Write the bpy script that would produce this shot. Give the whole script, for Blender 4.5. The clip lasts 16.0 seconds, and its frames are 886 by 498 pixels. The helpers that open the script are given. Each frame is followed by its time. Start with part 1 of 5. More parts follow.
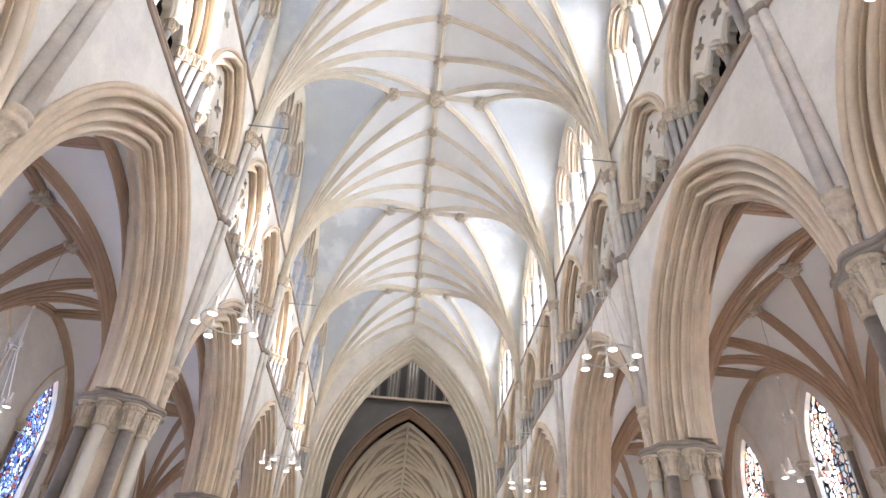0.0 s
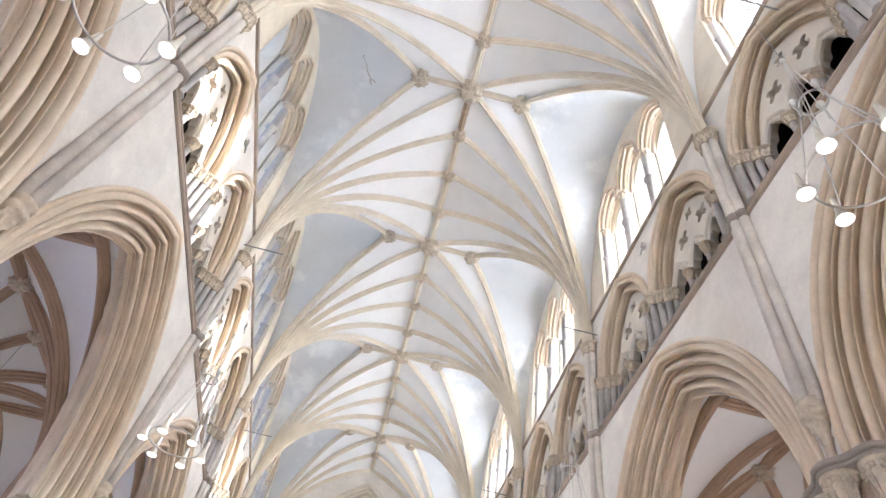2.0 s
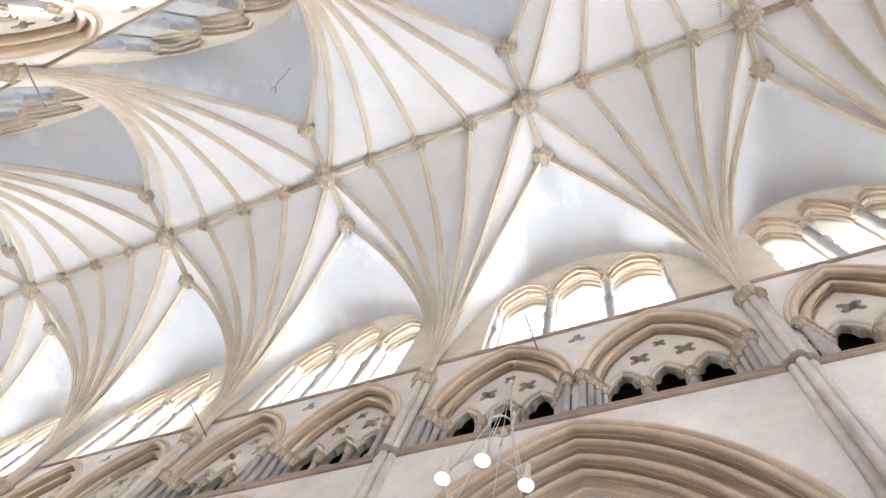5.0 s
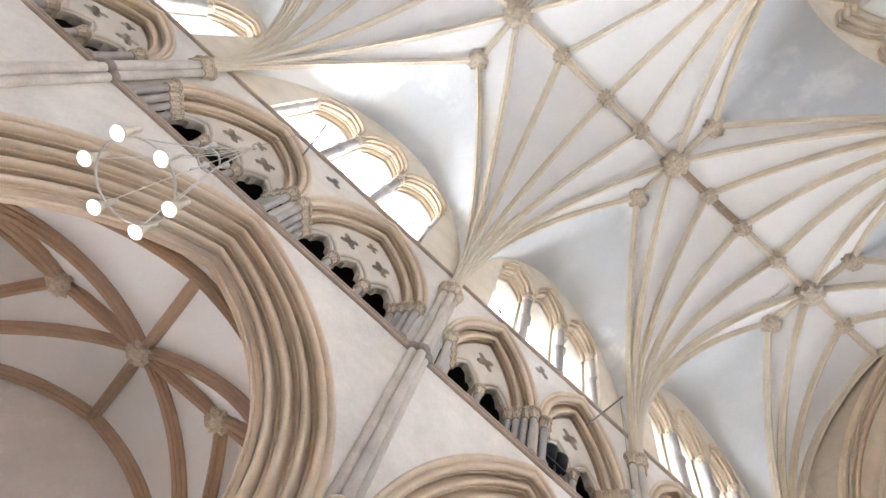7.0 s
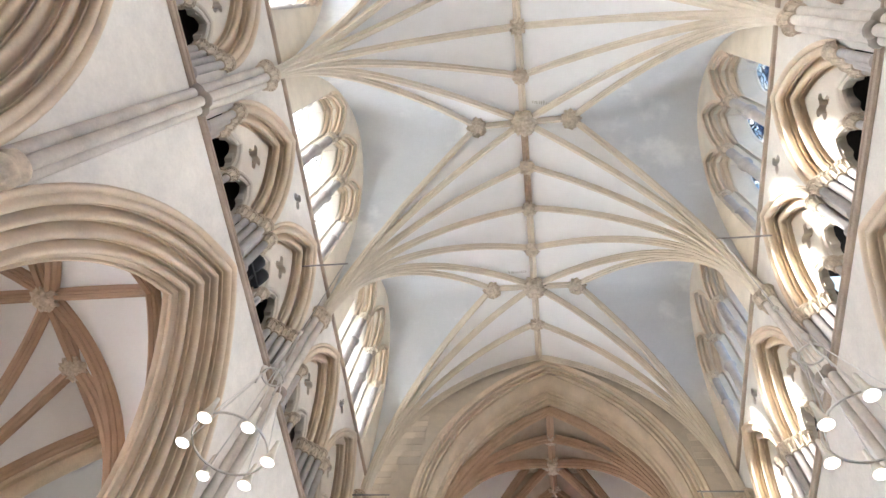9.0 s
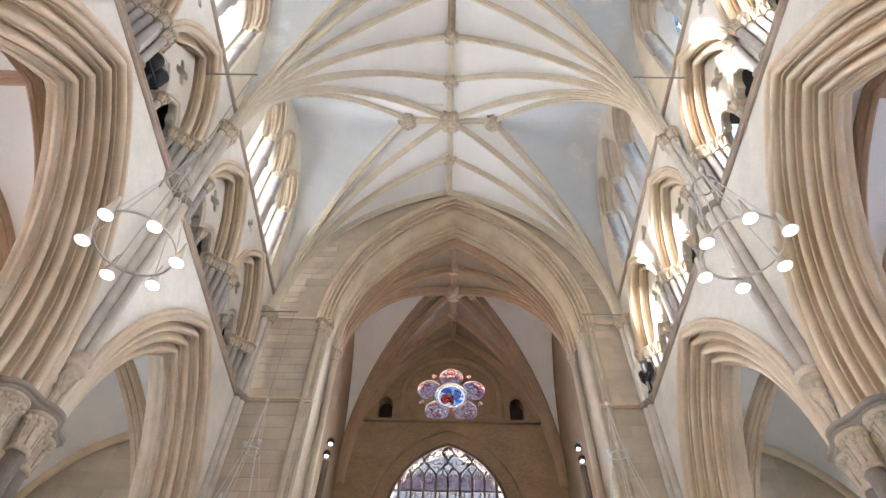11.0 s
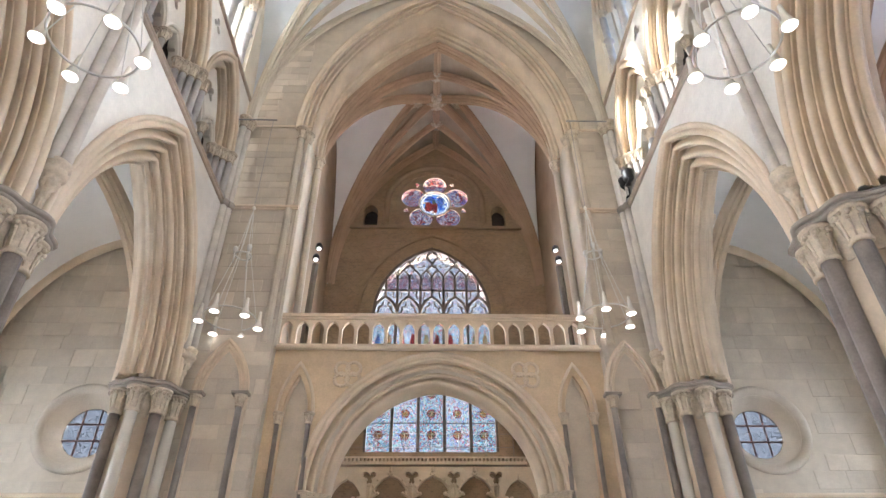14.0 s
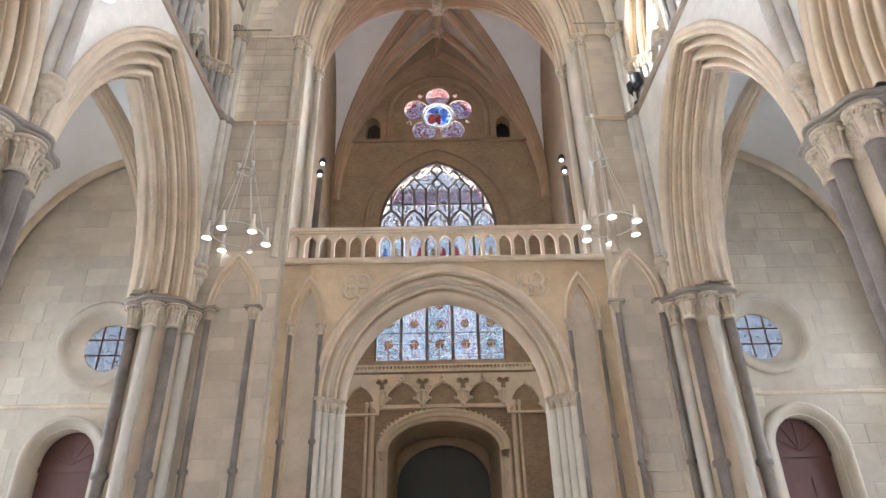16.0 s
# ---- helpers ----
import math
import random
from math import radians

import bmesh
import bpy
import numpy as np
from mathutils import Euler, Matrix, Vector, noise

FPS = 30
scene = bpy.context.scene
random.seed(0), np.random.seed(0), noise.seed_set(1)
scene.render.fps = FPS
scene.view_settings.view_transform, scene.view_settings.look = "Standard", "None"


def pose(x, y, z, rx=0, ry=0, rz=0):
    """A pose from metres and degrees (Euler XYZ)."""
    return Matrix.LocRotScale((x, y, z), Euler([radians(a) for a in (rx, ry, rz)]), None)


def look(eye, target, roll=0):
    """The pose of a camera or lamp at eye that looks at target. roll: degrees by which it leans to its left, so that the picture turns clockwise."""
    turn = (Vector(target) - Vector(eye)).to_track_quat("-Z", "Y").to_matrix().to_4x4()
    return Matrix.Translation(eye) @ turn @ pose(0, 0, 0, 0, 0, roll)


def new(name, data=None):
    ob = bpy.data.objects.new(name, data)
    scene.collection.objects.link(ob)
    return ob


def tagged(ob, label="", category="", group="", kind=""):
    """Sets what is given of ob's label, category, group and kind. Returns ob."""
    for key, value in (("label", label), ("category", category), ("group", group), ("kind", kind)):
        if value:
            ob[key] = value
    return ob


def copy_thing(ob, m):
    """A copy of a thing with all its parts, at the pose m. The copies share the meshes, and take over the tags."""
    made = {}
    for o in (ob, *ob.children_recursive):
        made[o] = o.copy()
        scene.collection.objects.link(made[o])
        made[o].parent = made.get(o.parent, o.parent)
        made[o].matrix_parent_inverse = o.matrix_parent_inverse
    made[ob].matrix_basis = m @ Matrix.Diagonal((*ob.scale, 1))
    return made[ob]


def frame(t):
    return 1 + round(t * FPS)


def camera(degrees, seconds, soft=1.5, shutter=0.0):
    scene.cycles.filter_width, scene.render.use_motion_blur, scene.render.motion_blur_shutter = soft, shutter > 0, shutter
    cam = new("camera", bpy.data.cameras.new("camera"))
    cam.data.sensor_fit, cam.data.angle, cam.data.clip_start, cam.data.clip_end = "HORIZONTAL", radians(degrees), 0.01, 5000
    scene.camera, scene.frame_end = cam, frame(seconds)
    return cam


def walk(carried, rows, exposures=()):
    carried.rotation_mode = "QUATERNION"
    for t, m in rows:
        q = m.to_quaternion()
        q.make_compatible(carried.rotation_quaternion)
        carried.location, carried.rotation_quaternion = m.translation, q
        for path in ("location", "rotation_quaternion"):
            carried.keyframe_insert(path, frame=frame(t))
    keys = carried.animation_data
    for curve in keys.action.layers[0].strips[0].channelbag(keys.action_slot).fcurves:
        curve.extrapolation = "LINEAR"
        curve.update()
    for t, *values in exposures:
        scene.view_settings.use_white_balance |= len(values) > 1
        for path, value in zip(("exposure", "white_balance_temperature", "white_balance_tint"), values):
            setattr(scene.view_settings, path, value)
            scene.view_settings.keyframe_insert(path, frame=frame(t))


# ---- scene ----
cam = camera(71.7, 16.0)
PATH = [
    (0, (-0.043, 0.017, 2.108), (0.028, 1.613, 3.311), 3.9),
    (0.5, (-0.065, 0.003, 2.112), (0.0, 1.532, 3.4), 5.0),
    (1, (-0.082, -0.021, 2.118), (-0.037, 1.42, 3.505), 7.5),
    (1.5, (-0.089, -0.05, 2.128), (-0.06, 1.311, 3.593), 9.9),
    (2, (-0.088, -0.066, 2.124), (-0.039, 1.202, 3.669), 12.8),
    (2.5, (-0.089, -0.089, 2.131), (-0.025, 1.069, 3.76), 17.2),
    (3, (-0.048, -0.111, 2.118), (-0.007, 0.936, 3.822), 25.5),
    (5.5, (-0.269, -0.088, 1.829), (0.255, 0.314, 3.716), 35.1),
    (6, (-0.273, -0.134, 1.859), (0.387, 0.05, 3.738), 32.2),
    (6.5, (-0.275, -0.267, 1.932), (0.42, -0.232, 3.807), 33.5),
    (7, (-0.267, -0.41, 1.977), (0.437, -0.519, 3.846), 34.3),
    (7.5, (-0.266, -0.534, 2.004), (0.386, -0.79, 3.877), 32.6),
    (8, (-0.25, -0.609, 2.015), (0.285, -1.044, 3.892), 27.1),
    (8.5, (-0.227, -0.712, 1.992), (0.198, -1.311, 3.852), 22.4),
    (9, (-0.185, -0.881, 1.917), (0.117, -1.641, 3.742), 16.4),
    (9.5, (-0.123, -1.035, 1.795), (0.078, -1.933, 3.57), 10.6),
    (10, (-0.068, -1.17, 1.748), (0.056, -2.186, 3.466), 6.3),
    (12.5, (-0.015, -1.419, 1.669), (-0.054, -2.857, 3.058), 0.1),
    (13, (-0.011, -1.434, 1.668), (-0.048, -2.936, 2.988), 0.4),
    (13.5, (-0.014, -1.438, 1.651), (-0.05, -2.997, 2.903), 0.1),
    (14, (-0.028, -1.456, 1.638), (-0.072, -3.086, 2.796), -0.4),
    (14.5, (-0.022, -1.478, 1.612), (-0.075, -3.165, 2.685), -0.9),
    (15, (-0.019, -1.492, 1.594), (-0.068, -3.216, 2.606), -1.1),
    (15.5, (-0.02, -1.501, 1.585), (-0.054, -3.248, 2.558), -1.2),
    (16, (-0.031, -1.508, 1.577), (-0.056, -3.282, 2.5), -1.3),
]
walk(cam, [(t, look(eye, target, roll)) for t, eye, target, roll in PATH], [(0.0, 1.58, 5950, 14), (3.0, 1.56, 5900, 13), (6.0, 1.66, 6100, 13), (9.5, 1.62, 6100, 11), (12.5, 1.70, 6050, 11), (16.0, 1.92, 5800, 9)])

# ---- world, sun, exposure ----
world = bpy.data.worlds.new("sky")
scene.world = world
world.use_nodes = True
wn = world.node_tree.nodes
sky = wn.new("ShaderNodeTexSky")
sky.sky_type = "NISHITA"
sky.sun_disc = False
sky.sun_elevation = radians(21)
sky.sun_rotation = radians(90)
sky.air_density = 1.0
sky.dust_density = 2.0
wn["Background"].inputs["Strength"].default_value = 0.15
world.node_tree.links.new(sky.outputs[0], wn["Background"].inputs["Color"])

sun_data = bpy.data.lights.new("sun", "SUN")
sun_data.energy, sun_data.angle, sun_data.color = 5.0, radians(1.0), (1.0, 0.96, 0.89)
sun = new("sun", sun_data)
sun.matrix_world = look((40, 2.0, 16.5), (0, 0, 0.8))


def area_lamp(name, eye, target, w, h, power, colour):
    d = bpy.data.lights.new(name, "AREA")
    d.shape, d.size, d.size_y, d.energy, d.color = "RECTANGLE", w, h, power, colour
    ob = new(name, d)
    ob.matrix_world = look(eye, target)
    return ob


# bay lines along the nave, from the west wall to the crossing
YB = [-15.0, -8.5, -2.12, 5.95, 13.67, 21.45, 29.40, 37.3]
BAYS = [(a, b) for a, b in zip(YB, YB[1:])]
X0 = 5.65                      # nave face of the arcade walls
Z_CAP, Z_STR, Z_VCAP, Z_STR2, Z_RIDGE = 7.15, 12.55, 15.9, 17.05, 23.68
AX = -0.28                     # axis of the west end

for ya, yb in BAYS:
    ym = (ya + yb) / 2
    south, north = (1100, 760) if ya > -3 else (430, 620)
    area_lamp("south_clerestory_daylight", (7.35, ym, 20.4), (0, ym, 20.0), yb - ya - 0.6, 6.4, south, (1.0, 0.99, 0.97))
    area_lamp("north_clerestory_daylight", (-7.25, ym, 20.4), (0, ym, 20.0), yb - ya - 0.6, 6.4, north, (0.90, 0.95, 1.0))
for s, watt in ((1, 1.0), (-1, 0.85)):
    area_lamp("aisle_daylight", (s * 14.0, 18.0, 9.0), (0, 18.0, 7.0), 38, 11, 6600 * watt, (1.0, 0.99, 0.98))
    area_lamp("west_aisle_daylight", (s * 14.0, -10.0, 9.0), (0, -10.0, 7.0), 18, 11, 3900 * watt, (1.0, 0.99, 0.98))
area_lamp("west_daylight", (AX, -25.5, 14.5), (AX, 0, 14.5), 10, 21, 7000, (1.0, 0.99, 0.98))
# Added fill under the closed lantern roof, not daylight through an opening.
area_lamp("crossing_fill", (0, 43.5, 33.5), (0, 43.5, 0), 6, 6, 500, (1.0, 0.98, 0.94))
for s in (1, -1):
    area_lamp("choir_daylight", (s * 8.5, 66, 17.0), (0, 66, 14.0), 34, 6, 900, (1.0, 0.99, 0.97))


# ---- materials ----
def material(name, base, rough=0.8, var=0.12, scale=1.5, grain=30.0, bump=0.15, stain=None, stain_amt=0.0, metal=0.0, rand=0.0, edge=0.08, brick=0.0):
    m = bpy.data.materials.new(name)
    m.use_nodes = True
    nt = m.node_tree
    n, l = nt.nodes, nt.links
    b = n["Principled BSDF"]
    b.inputs["Roughness"].default_value = rough
    b.inputs["Metallic"].default_value = metal
    tc = n.new("ShaderNodeTexCoord")
    geo = n.new("ShaderNodeNewGeometry")
    big = n.new("ShaderNodeTexNoise")
    big.inputs["Scale"].default_value = scale
    big.inputs["Detail"].default_value = 5
    big.inputs["Roughness"].default_value = 0.62
    l.new(geo.outputs["Position"], big.inputs["Vector"])
    fine = n.new("ShaderNodeTexNoise")
    fine.inputs["Scale"].default_value = grain
    fine.inputs["Detail"].default_value = 4
    l.new(geo.outputs["Position"], fine.inputs["Vector"])
    mixn = n.new("ShaderNodeMath")
    mixn.operation = "MULTIPLY_ADD"
    l.new(fine.outputs["Fac"], mixn.inputs[0])
    mixn.inputs[1].default_value = 0.35
    l.new(big.outputs["Fac"], mixn.inputs[2])
    ramp = n.new("ShaderNodeValToRGB")
    e = ramp.color_ramp.elements
    e[0].position, e[1].position = 0.42, 0.95
    e[0].color = (*[c * (1 - var) for c in base], 1)
    e[1].color = (*[min(1, c * (1 + var * 0.7)) for c in base], 1)
    l.new(mixn.outputs[0], ramp.inputs["Fac"])
    out = ramp.outputs["Color"]
    if stain:
        sn = n.new("ShaderNodeTexNoise")
        sn.inputs["Scale"].default_value = 0.33
        sn.inputs["Detail"].default_value = 7
        sn.inputs["Roughness"].default_value = 0.6
        l.new(geo.outputs["Position"], sn.inputs["Vector"])
        sr = n.new("ShaderNodeMapRange")
        sr.inputs["From Min"].default_value, sr.inputs["From Max"].default_value = 0.60 - edge, 0.60 + edge
        sr.inputs["To Max"].default_value = stain_amt
        l.new(sn.outputs["Fac"], sr.inputs["Value"])
        mx = n.new("ShaderNodeMix")
        mx.data_type = "RGBA"
        l.new(sr.outputs["Result"], mx.inputs["Factor"])
        l.new(out, mx.inputs["A"])
        mx.inputs["B"].default_value = (*stain, 1)
        out = mx.outputs["Result"]
    if brick:
        sx, cx = n.new("ShaderNodeSeparateXYZ"), n.new("ShaderNodeCombineXYZ")
        l.new(geo.outputs["Position"], sx.inputs[0])
        l.new(sx.outputs["X"], cx.inputs["X"])
        l.new(sx.outputs["Z"], cx.inputs["Y"])
        bt = n.new("ShaderNodeTexBrick")
        bt.inputs["Scale"].default_value = 1.0
        bt.inputs["Brick Width"].default_value, bt.inputs["Row Height"].default_value = brick, brick * 0.6
        bt.inputs["Mortar Size"].default_value = 0.008
        bt.inputs["Color1"].default_value = (1.08, 1.08, 1.08, 1)
        bt.inputs["Color2"].default_value = (0.84, 0.84, 0.84, 1)
        bt.inputs["Mortar"].default_value = (1.12, 1.1, 1.06, 1)
        l.new(cx.outputs[0], bt.inputs["Vector"])
        mu = n.new("ShaderNodeMix")
        mu.data_type, mu.blend_type = "RGBA", "MULTIPLY"
        mu.inputs["Factor"].default_value = 1.0
        l.new(out, mu.inputs["A"])
        l.new(bt.outputs["Color"], mu.inputs["B"])
        out = mu.outputs["Result"]
    if rand:
        oi = n.new("ShaderNodeObjectInfo")
        hs = n.new("ShaderNodeHueSaturation")
        rr = n.new("ShaderNodeMapRange")
        rr.inputs["To Min"].default_value, rr.inputs["To Max"].default_value = 1 - rand, 1 + rand
        l.new(oi.outputs["Random"], rr.inputs["Value"])
        l.new(rr.outputs["Result"], hs.inputs["Value"])
        l.new(out, hs.inputs["Color"])
        out = hs.outputs["Color"]
    l.new(out, b.inputs["Base Color"])
    if bump:
        bp = n.new("ShaderNodeBump")
        bp.inputs["Strength"].default_value = bump
        bp.inputs["Distance"].default_value = 0.02
        l.new(mixn.outputs[0], bp.inputs["Height"])
        l.new(bp.outputs["Normal"], b.inputs["Normal"])
    return m


M_PLASTER = material("old_lime_plaster", (0.76, 0.715, 0.65), 0.9, 0.16, 1.3, 18, 0.22, (0.62, 0.55, 0.47), 0.55)
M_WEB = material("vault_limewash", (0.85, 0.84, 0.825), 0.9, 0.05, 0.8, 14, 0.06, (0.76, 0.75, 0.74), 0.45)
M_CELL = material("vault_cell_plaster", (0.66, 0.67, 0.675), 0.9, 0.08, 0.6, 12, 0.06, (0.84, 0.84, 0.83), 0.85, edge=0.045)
M_RIB = material("vault_rib_stone", (0.71, 0.63, 0.505), 0.85, 0.14, 1.4, 22, 0.12, (0.77, 0.71, 0.62), 0.5)
M_STONE = material("cream_limestone", (0.71, 0.58, 0.43), 0.85, 0.18, 1.3, 24, 0.15, (0.78, 0.70, 0.585), 0.6)
M_STRING = material("brown_string_stone", (0.46, 0.37, 0.29), 0.85, 0.25, 2.0, 26, 0.15)
M_SHAFT = material("pale_grey_marble", (0.47, 0.435, 0.41), 0.5, 0.25, 2.4, 30, 0.05, (0.58, 0.53, 0.48), 0.5)
M_AISLE_RIB = material("aisle_rib_stone", (0.48, 0.335, 0.23), 0.85, 0.16, 1.3, 24, 0.12)
M_CARVED = material("carved_capital_stone", (0.66, 0.56, 0.43), 0.85, 0.3, 7.0, 40, 0.35, (0.50, 0.38, 0.25), 0.4)
M_MARBLE = material("grey_purbeck_marble", (0.235, 0.20, 0.175), 0.42, 0.4, 2.4, 30, 0.05, (0.40, 0.355, 0.31), 0.6)
M_PALESHAFT = material("pale_stone_shaft", (0.68, 0.62, 0.53), 0.8, 0.10, 1.6, 26, 0.08)
M_MOULD_DARK = material("weathered_string_stone", (0.36, 0.31, 0.26), 0.85, 0.25, 2.0, 26, 0.15)
M_ASHLAR = material("warm_ashlar", (0.62, 0.54, 0.435), 0.88, 0.20, 1.0, 28, 0.22, (0.52, 0.42, 0.30), 0.5, rand=0.10)
M_GALLERY = material("stained_gallery_stone", (0.70, 0.54, 0.36), 0.88, 0.26, 0.9, 26, 0.25, (0.52, 0.36, 0.215), 0.6)
M_JOINT = material("lime_mortar", (0.60, 0.52, 0.415), 0.95, 0.12, 3.0, 40, 0.2)
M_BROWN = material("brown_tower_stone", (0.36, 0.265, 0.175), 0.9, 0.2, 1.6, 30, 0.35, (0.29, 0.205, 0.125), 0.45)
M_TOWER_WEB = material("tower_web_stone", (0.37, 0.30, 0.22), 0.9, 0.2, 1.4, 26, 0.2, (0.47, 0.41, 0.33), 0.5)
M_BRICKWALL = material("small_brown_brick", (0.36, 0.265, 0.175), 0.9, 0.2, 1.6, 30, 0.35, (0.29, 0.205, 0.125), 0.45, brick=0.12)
# Unseen floor, its colour raised to throw light up at the vault.
M_FLAG = material("pale_bounce_flags", (0.66, 0.63, 0.58), 0.6, 0.15, 0.9, 20, 0.1)
# Near-black: shade of voids put into the colour; also on unseen closing slabs.
M_DARK = material("dark_shade_fill", (0.05, 0.042, 0.036), 0.9, 0.3, 2.0, 20, 0.1)
M_LEAD = material("window_lead", (0.06, 0.06, 0.065), 0.6, 0.2, 3.0, 30, 0.0)
M_TRACERY = material("window_tracery_stone", (0.17, 0.135, 0.11), 0.85, 0.2, 3.0, 30, 0.1)
M_IRON = material("black_iron", (0.03, 0.03, 0.032), 0.5, 0.2, 5.0, 40, 0.05, metal=0.6)
M_CHROME = material("brushed_steel", (0.72, 0.70, 0.66), 0.28, 0.08, 6.0, 60, 0.03, metal=1.0)
M_BRASS = material("polished_brass", (0.90, 0.86, 0.78), 0.38, 0.1, 6.0, 60, 0.03, metal=1.0)
M_DOOR = material("dark_green_door", (0.045, 0.052, 0.045), 0.55, 0.2, 2.0, 30, 0.08)
M_REDDOOR = material("dark_red_door", (0.13, 0.055, 0.042), 0.5, 0.2, 2.0, 30, 0.08)
M_BOSS = material("carved_boss_stone", (0.60, 0.505, 0.385), 0.85, 0.4, 9.0, 40, 0.8, (0.40, 0.32, 0.23), 0.3)
M_BARE = material("bare_ridge_stone", (0.40, 0.30, 0.21), 0.9, 0.4, 7.0, 40, 0.9, (0.58, 0.48, 0.36), 0.5)
M_ROD = material("grey_iron_rod", (0.32, 0.31, 0.30), 0.5, 0.15, 6.0, 40, 0.03, metal=0.4)
M_WOOD = material("grey_oak", (0.16, 0.13, 0.10), 0.7, 0.25, 2.0, 30, 0.1)
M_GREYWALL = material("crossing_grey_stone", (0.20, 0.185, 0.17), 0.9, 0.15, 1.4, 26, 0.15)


def bulb_material():
    m = bpy.data.materials.new("lit_lamp_glass")
    m.use_nodes = True
    b = m.node_tree.nodes["Principled BSDF"]
    b.inputs["Base Color"].default_value = (1, 0.97, 0.9, 1)
    b.inputs["Emission Color"].default_value = (1, 0.95, 0.86, 1)
    b.inputs["Emission Strength"].default_value = 1.5
    return m


M_BULB = bulb_material()


def sky_glow(name, colour, strength):
    """Plain bright sky behind a row of windows."""
    m = bpy.data.materials.new(name)
    m.use_nodes = True
    n = m.node_tree.nodes
    n.remove(n["Principled BSDF"])
    e = n.new("ShaderNodeEmission")
    e.inputs["Color"].default_value = (*colour, 1)
    e.inputs["Strength"].default_value = strength
    m.node_tree.links.new(e.outputs[0], n["Material Output"].inputs["Surface"])
    return m




def glass(name, colours, cell=2.2, clear=0.9, lead=0.05, vec_scale=(1, 1, 1)):
    """Leaded glass: coloured panes with dark leads, seen against the sky."""
    m = bpy.data.materials.new(name)
    m.use_nodes = True
    nt = m.node_tree
    n, l = nt.nodes, nt.links
    n.remove(n["Principled BSDF"])
    geo = n.new("ShaderNodeNewGeometry")
    mp = n.new("ShaderNodeMapping")
    mp.inputs["Scale"].default_value = vec_scale
    l.new(geo.outputs["Position"], mp.inputs["Vector"])
    v = n.new("ShaderNodeTexVoronoi")
    v.inputs["Scale"].default_value = cell
    l.new(mp.outputs["Vector"], v.inputs["Vector"])
    ve = n.new("ShaderNodeTexVoronoi")
    ve.feature = "DISTANCE_TO_EDGE"
    ve.inputs["Scale"].default_value = cell
    l.new(mp.outputs["Vector"], ve.inputs["Vector"])
    sep = n.new("ShaderNodeSeparateColor")
    l.new(v.outputs["Color"], sep.inputs["Color"])
    ramp = n.new("ShaderNodeValToRGB")
    ramp.color_ramp.interpolation = "CONSTANT"
    els = ramp.color_ramp.elements
    while len(els) < len(colours):
        els.new(0.5)
    for i, c in enumerate(colours):
        els[i].position = i / len(colours)
        els[i].color = (*[clear * k for k in c], 1)
    l.new(sep.outputs["Red"], ramp.inputs["Fac"])
    gt = n.new("ShaderNodeMath")
    gt.operation = "GREATER_THAN"
    gt.inputs[1].default_value = lead
    l.new(ve.outputs["Distance"], gt.inputs[0])
    tr = n.new("ShaderNodeBsdfTransparent")
    l.new(ramp.outputs["Color"], tr.inputs["Color"])
    gl = n.new("ShaderNodeBsdfGlossy")
    gl.inputs["Roughness"].default_value = 0.2
    gl.inputs["Color"].default_value = (0.8, 0.8, 0.8, 1)
    m1 = n.new("ShaderNodeMixShader")
    m1.inputs[0].default_value = 0.05
    l.new(tr.outputs[0], m1.inputs[1])
    l.new(gl.outputs[0], m1.inputs[2])
    df = n.new("ShaderNodeBsdfDiffuse")
    df.inputs["Color"].default_value = (0.04, 0.04, 0.04, 1)
    m2 = n.new("ShaderNodeMixShader")
    l.new(gt.outputs[0], m2.inputs[0])
    l.new(df.outputs[0], m2.inputs[1])
    l.new(m1.outputs[0], m2.inputs[2])
    l.new(m2.outputs[0], n["Material Output"].inputs["Surface"])
    return m


WHT = (0.95, 0.97, 1.0)
M_GLASS_CLER = glass("pale_leaded_glass", [WHT, (0.9, 0.95, 1), (0.85, 0.92, 1.0), WHT], 3.0, 0.95, 0.03, (1, 2.2, 1))
M_GLASS_CLER_N = glass("blue_grey_leaded_glass", [(0.55, 0.68, 0.85), (0.7, 0.8, 0.92), (0.45, 0.58, 0.75), (0.85, 0.9, 0.95)], 3.0, 0.6, 0.04, (1, 2.2, 1))
M_GLASS_N = glass("blue_stained_glass", [(0.30, 0.42, 0.78), (0.55, 0.68, 0.92), (0.9, 0.94, 1.0), (0.58, 0.30, 0.32), (0.38, 0.50, 0.78), (0.85, 0.9, 0.95), (0.25, 0.36, 0.66)], 9.0, 0.9, 0.06)
M_GLASS_S = glass("amber_stained_glass", [WHT, (0.98, 0.90, 0.82), (0.92, 0.6, 0.55), WHT, (0.78, 0.86, 0.98), (0.95, 0.95, 0.95), (0.9, 0.8, 0.66)], 6.0, 0.9, 0.06)
M_GLASS_RED = glass("red_white_glass", [(0.62, 0.16, 0.22), (0.9, 0.88, 0.92), (0.75, 0.42, 0.50), (0.88, 0.9, 0.97), (0.42, 0.46, 0.75), (0.9, 0.9, 0.93)], 17.0, 0.75, 0.06)
M_GLASS_BLUE = glass("blue_medallion_glass", [(0.35, 0.55, 0.92), (0.75, 0.85, 1.0), (0.92, 0.95, 1.0), (0.55, 0.72, 0.95), (0.9, 0.85, 0.8)], 8, 0.88, 0.03)
M_GLASS_W = glass("white_tracery_glass", [WHT, (0.9, 0.93, 1.0), WHT, (0.86, 0.80, 0.88), WHT, (0.8, 0.85, 0.95)], 11.0, 0.8, 0.035)
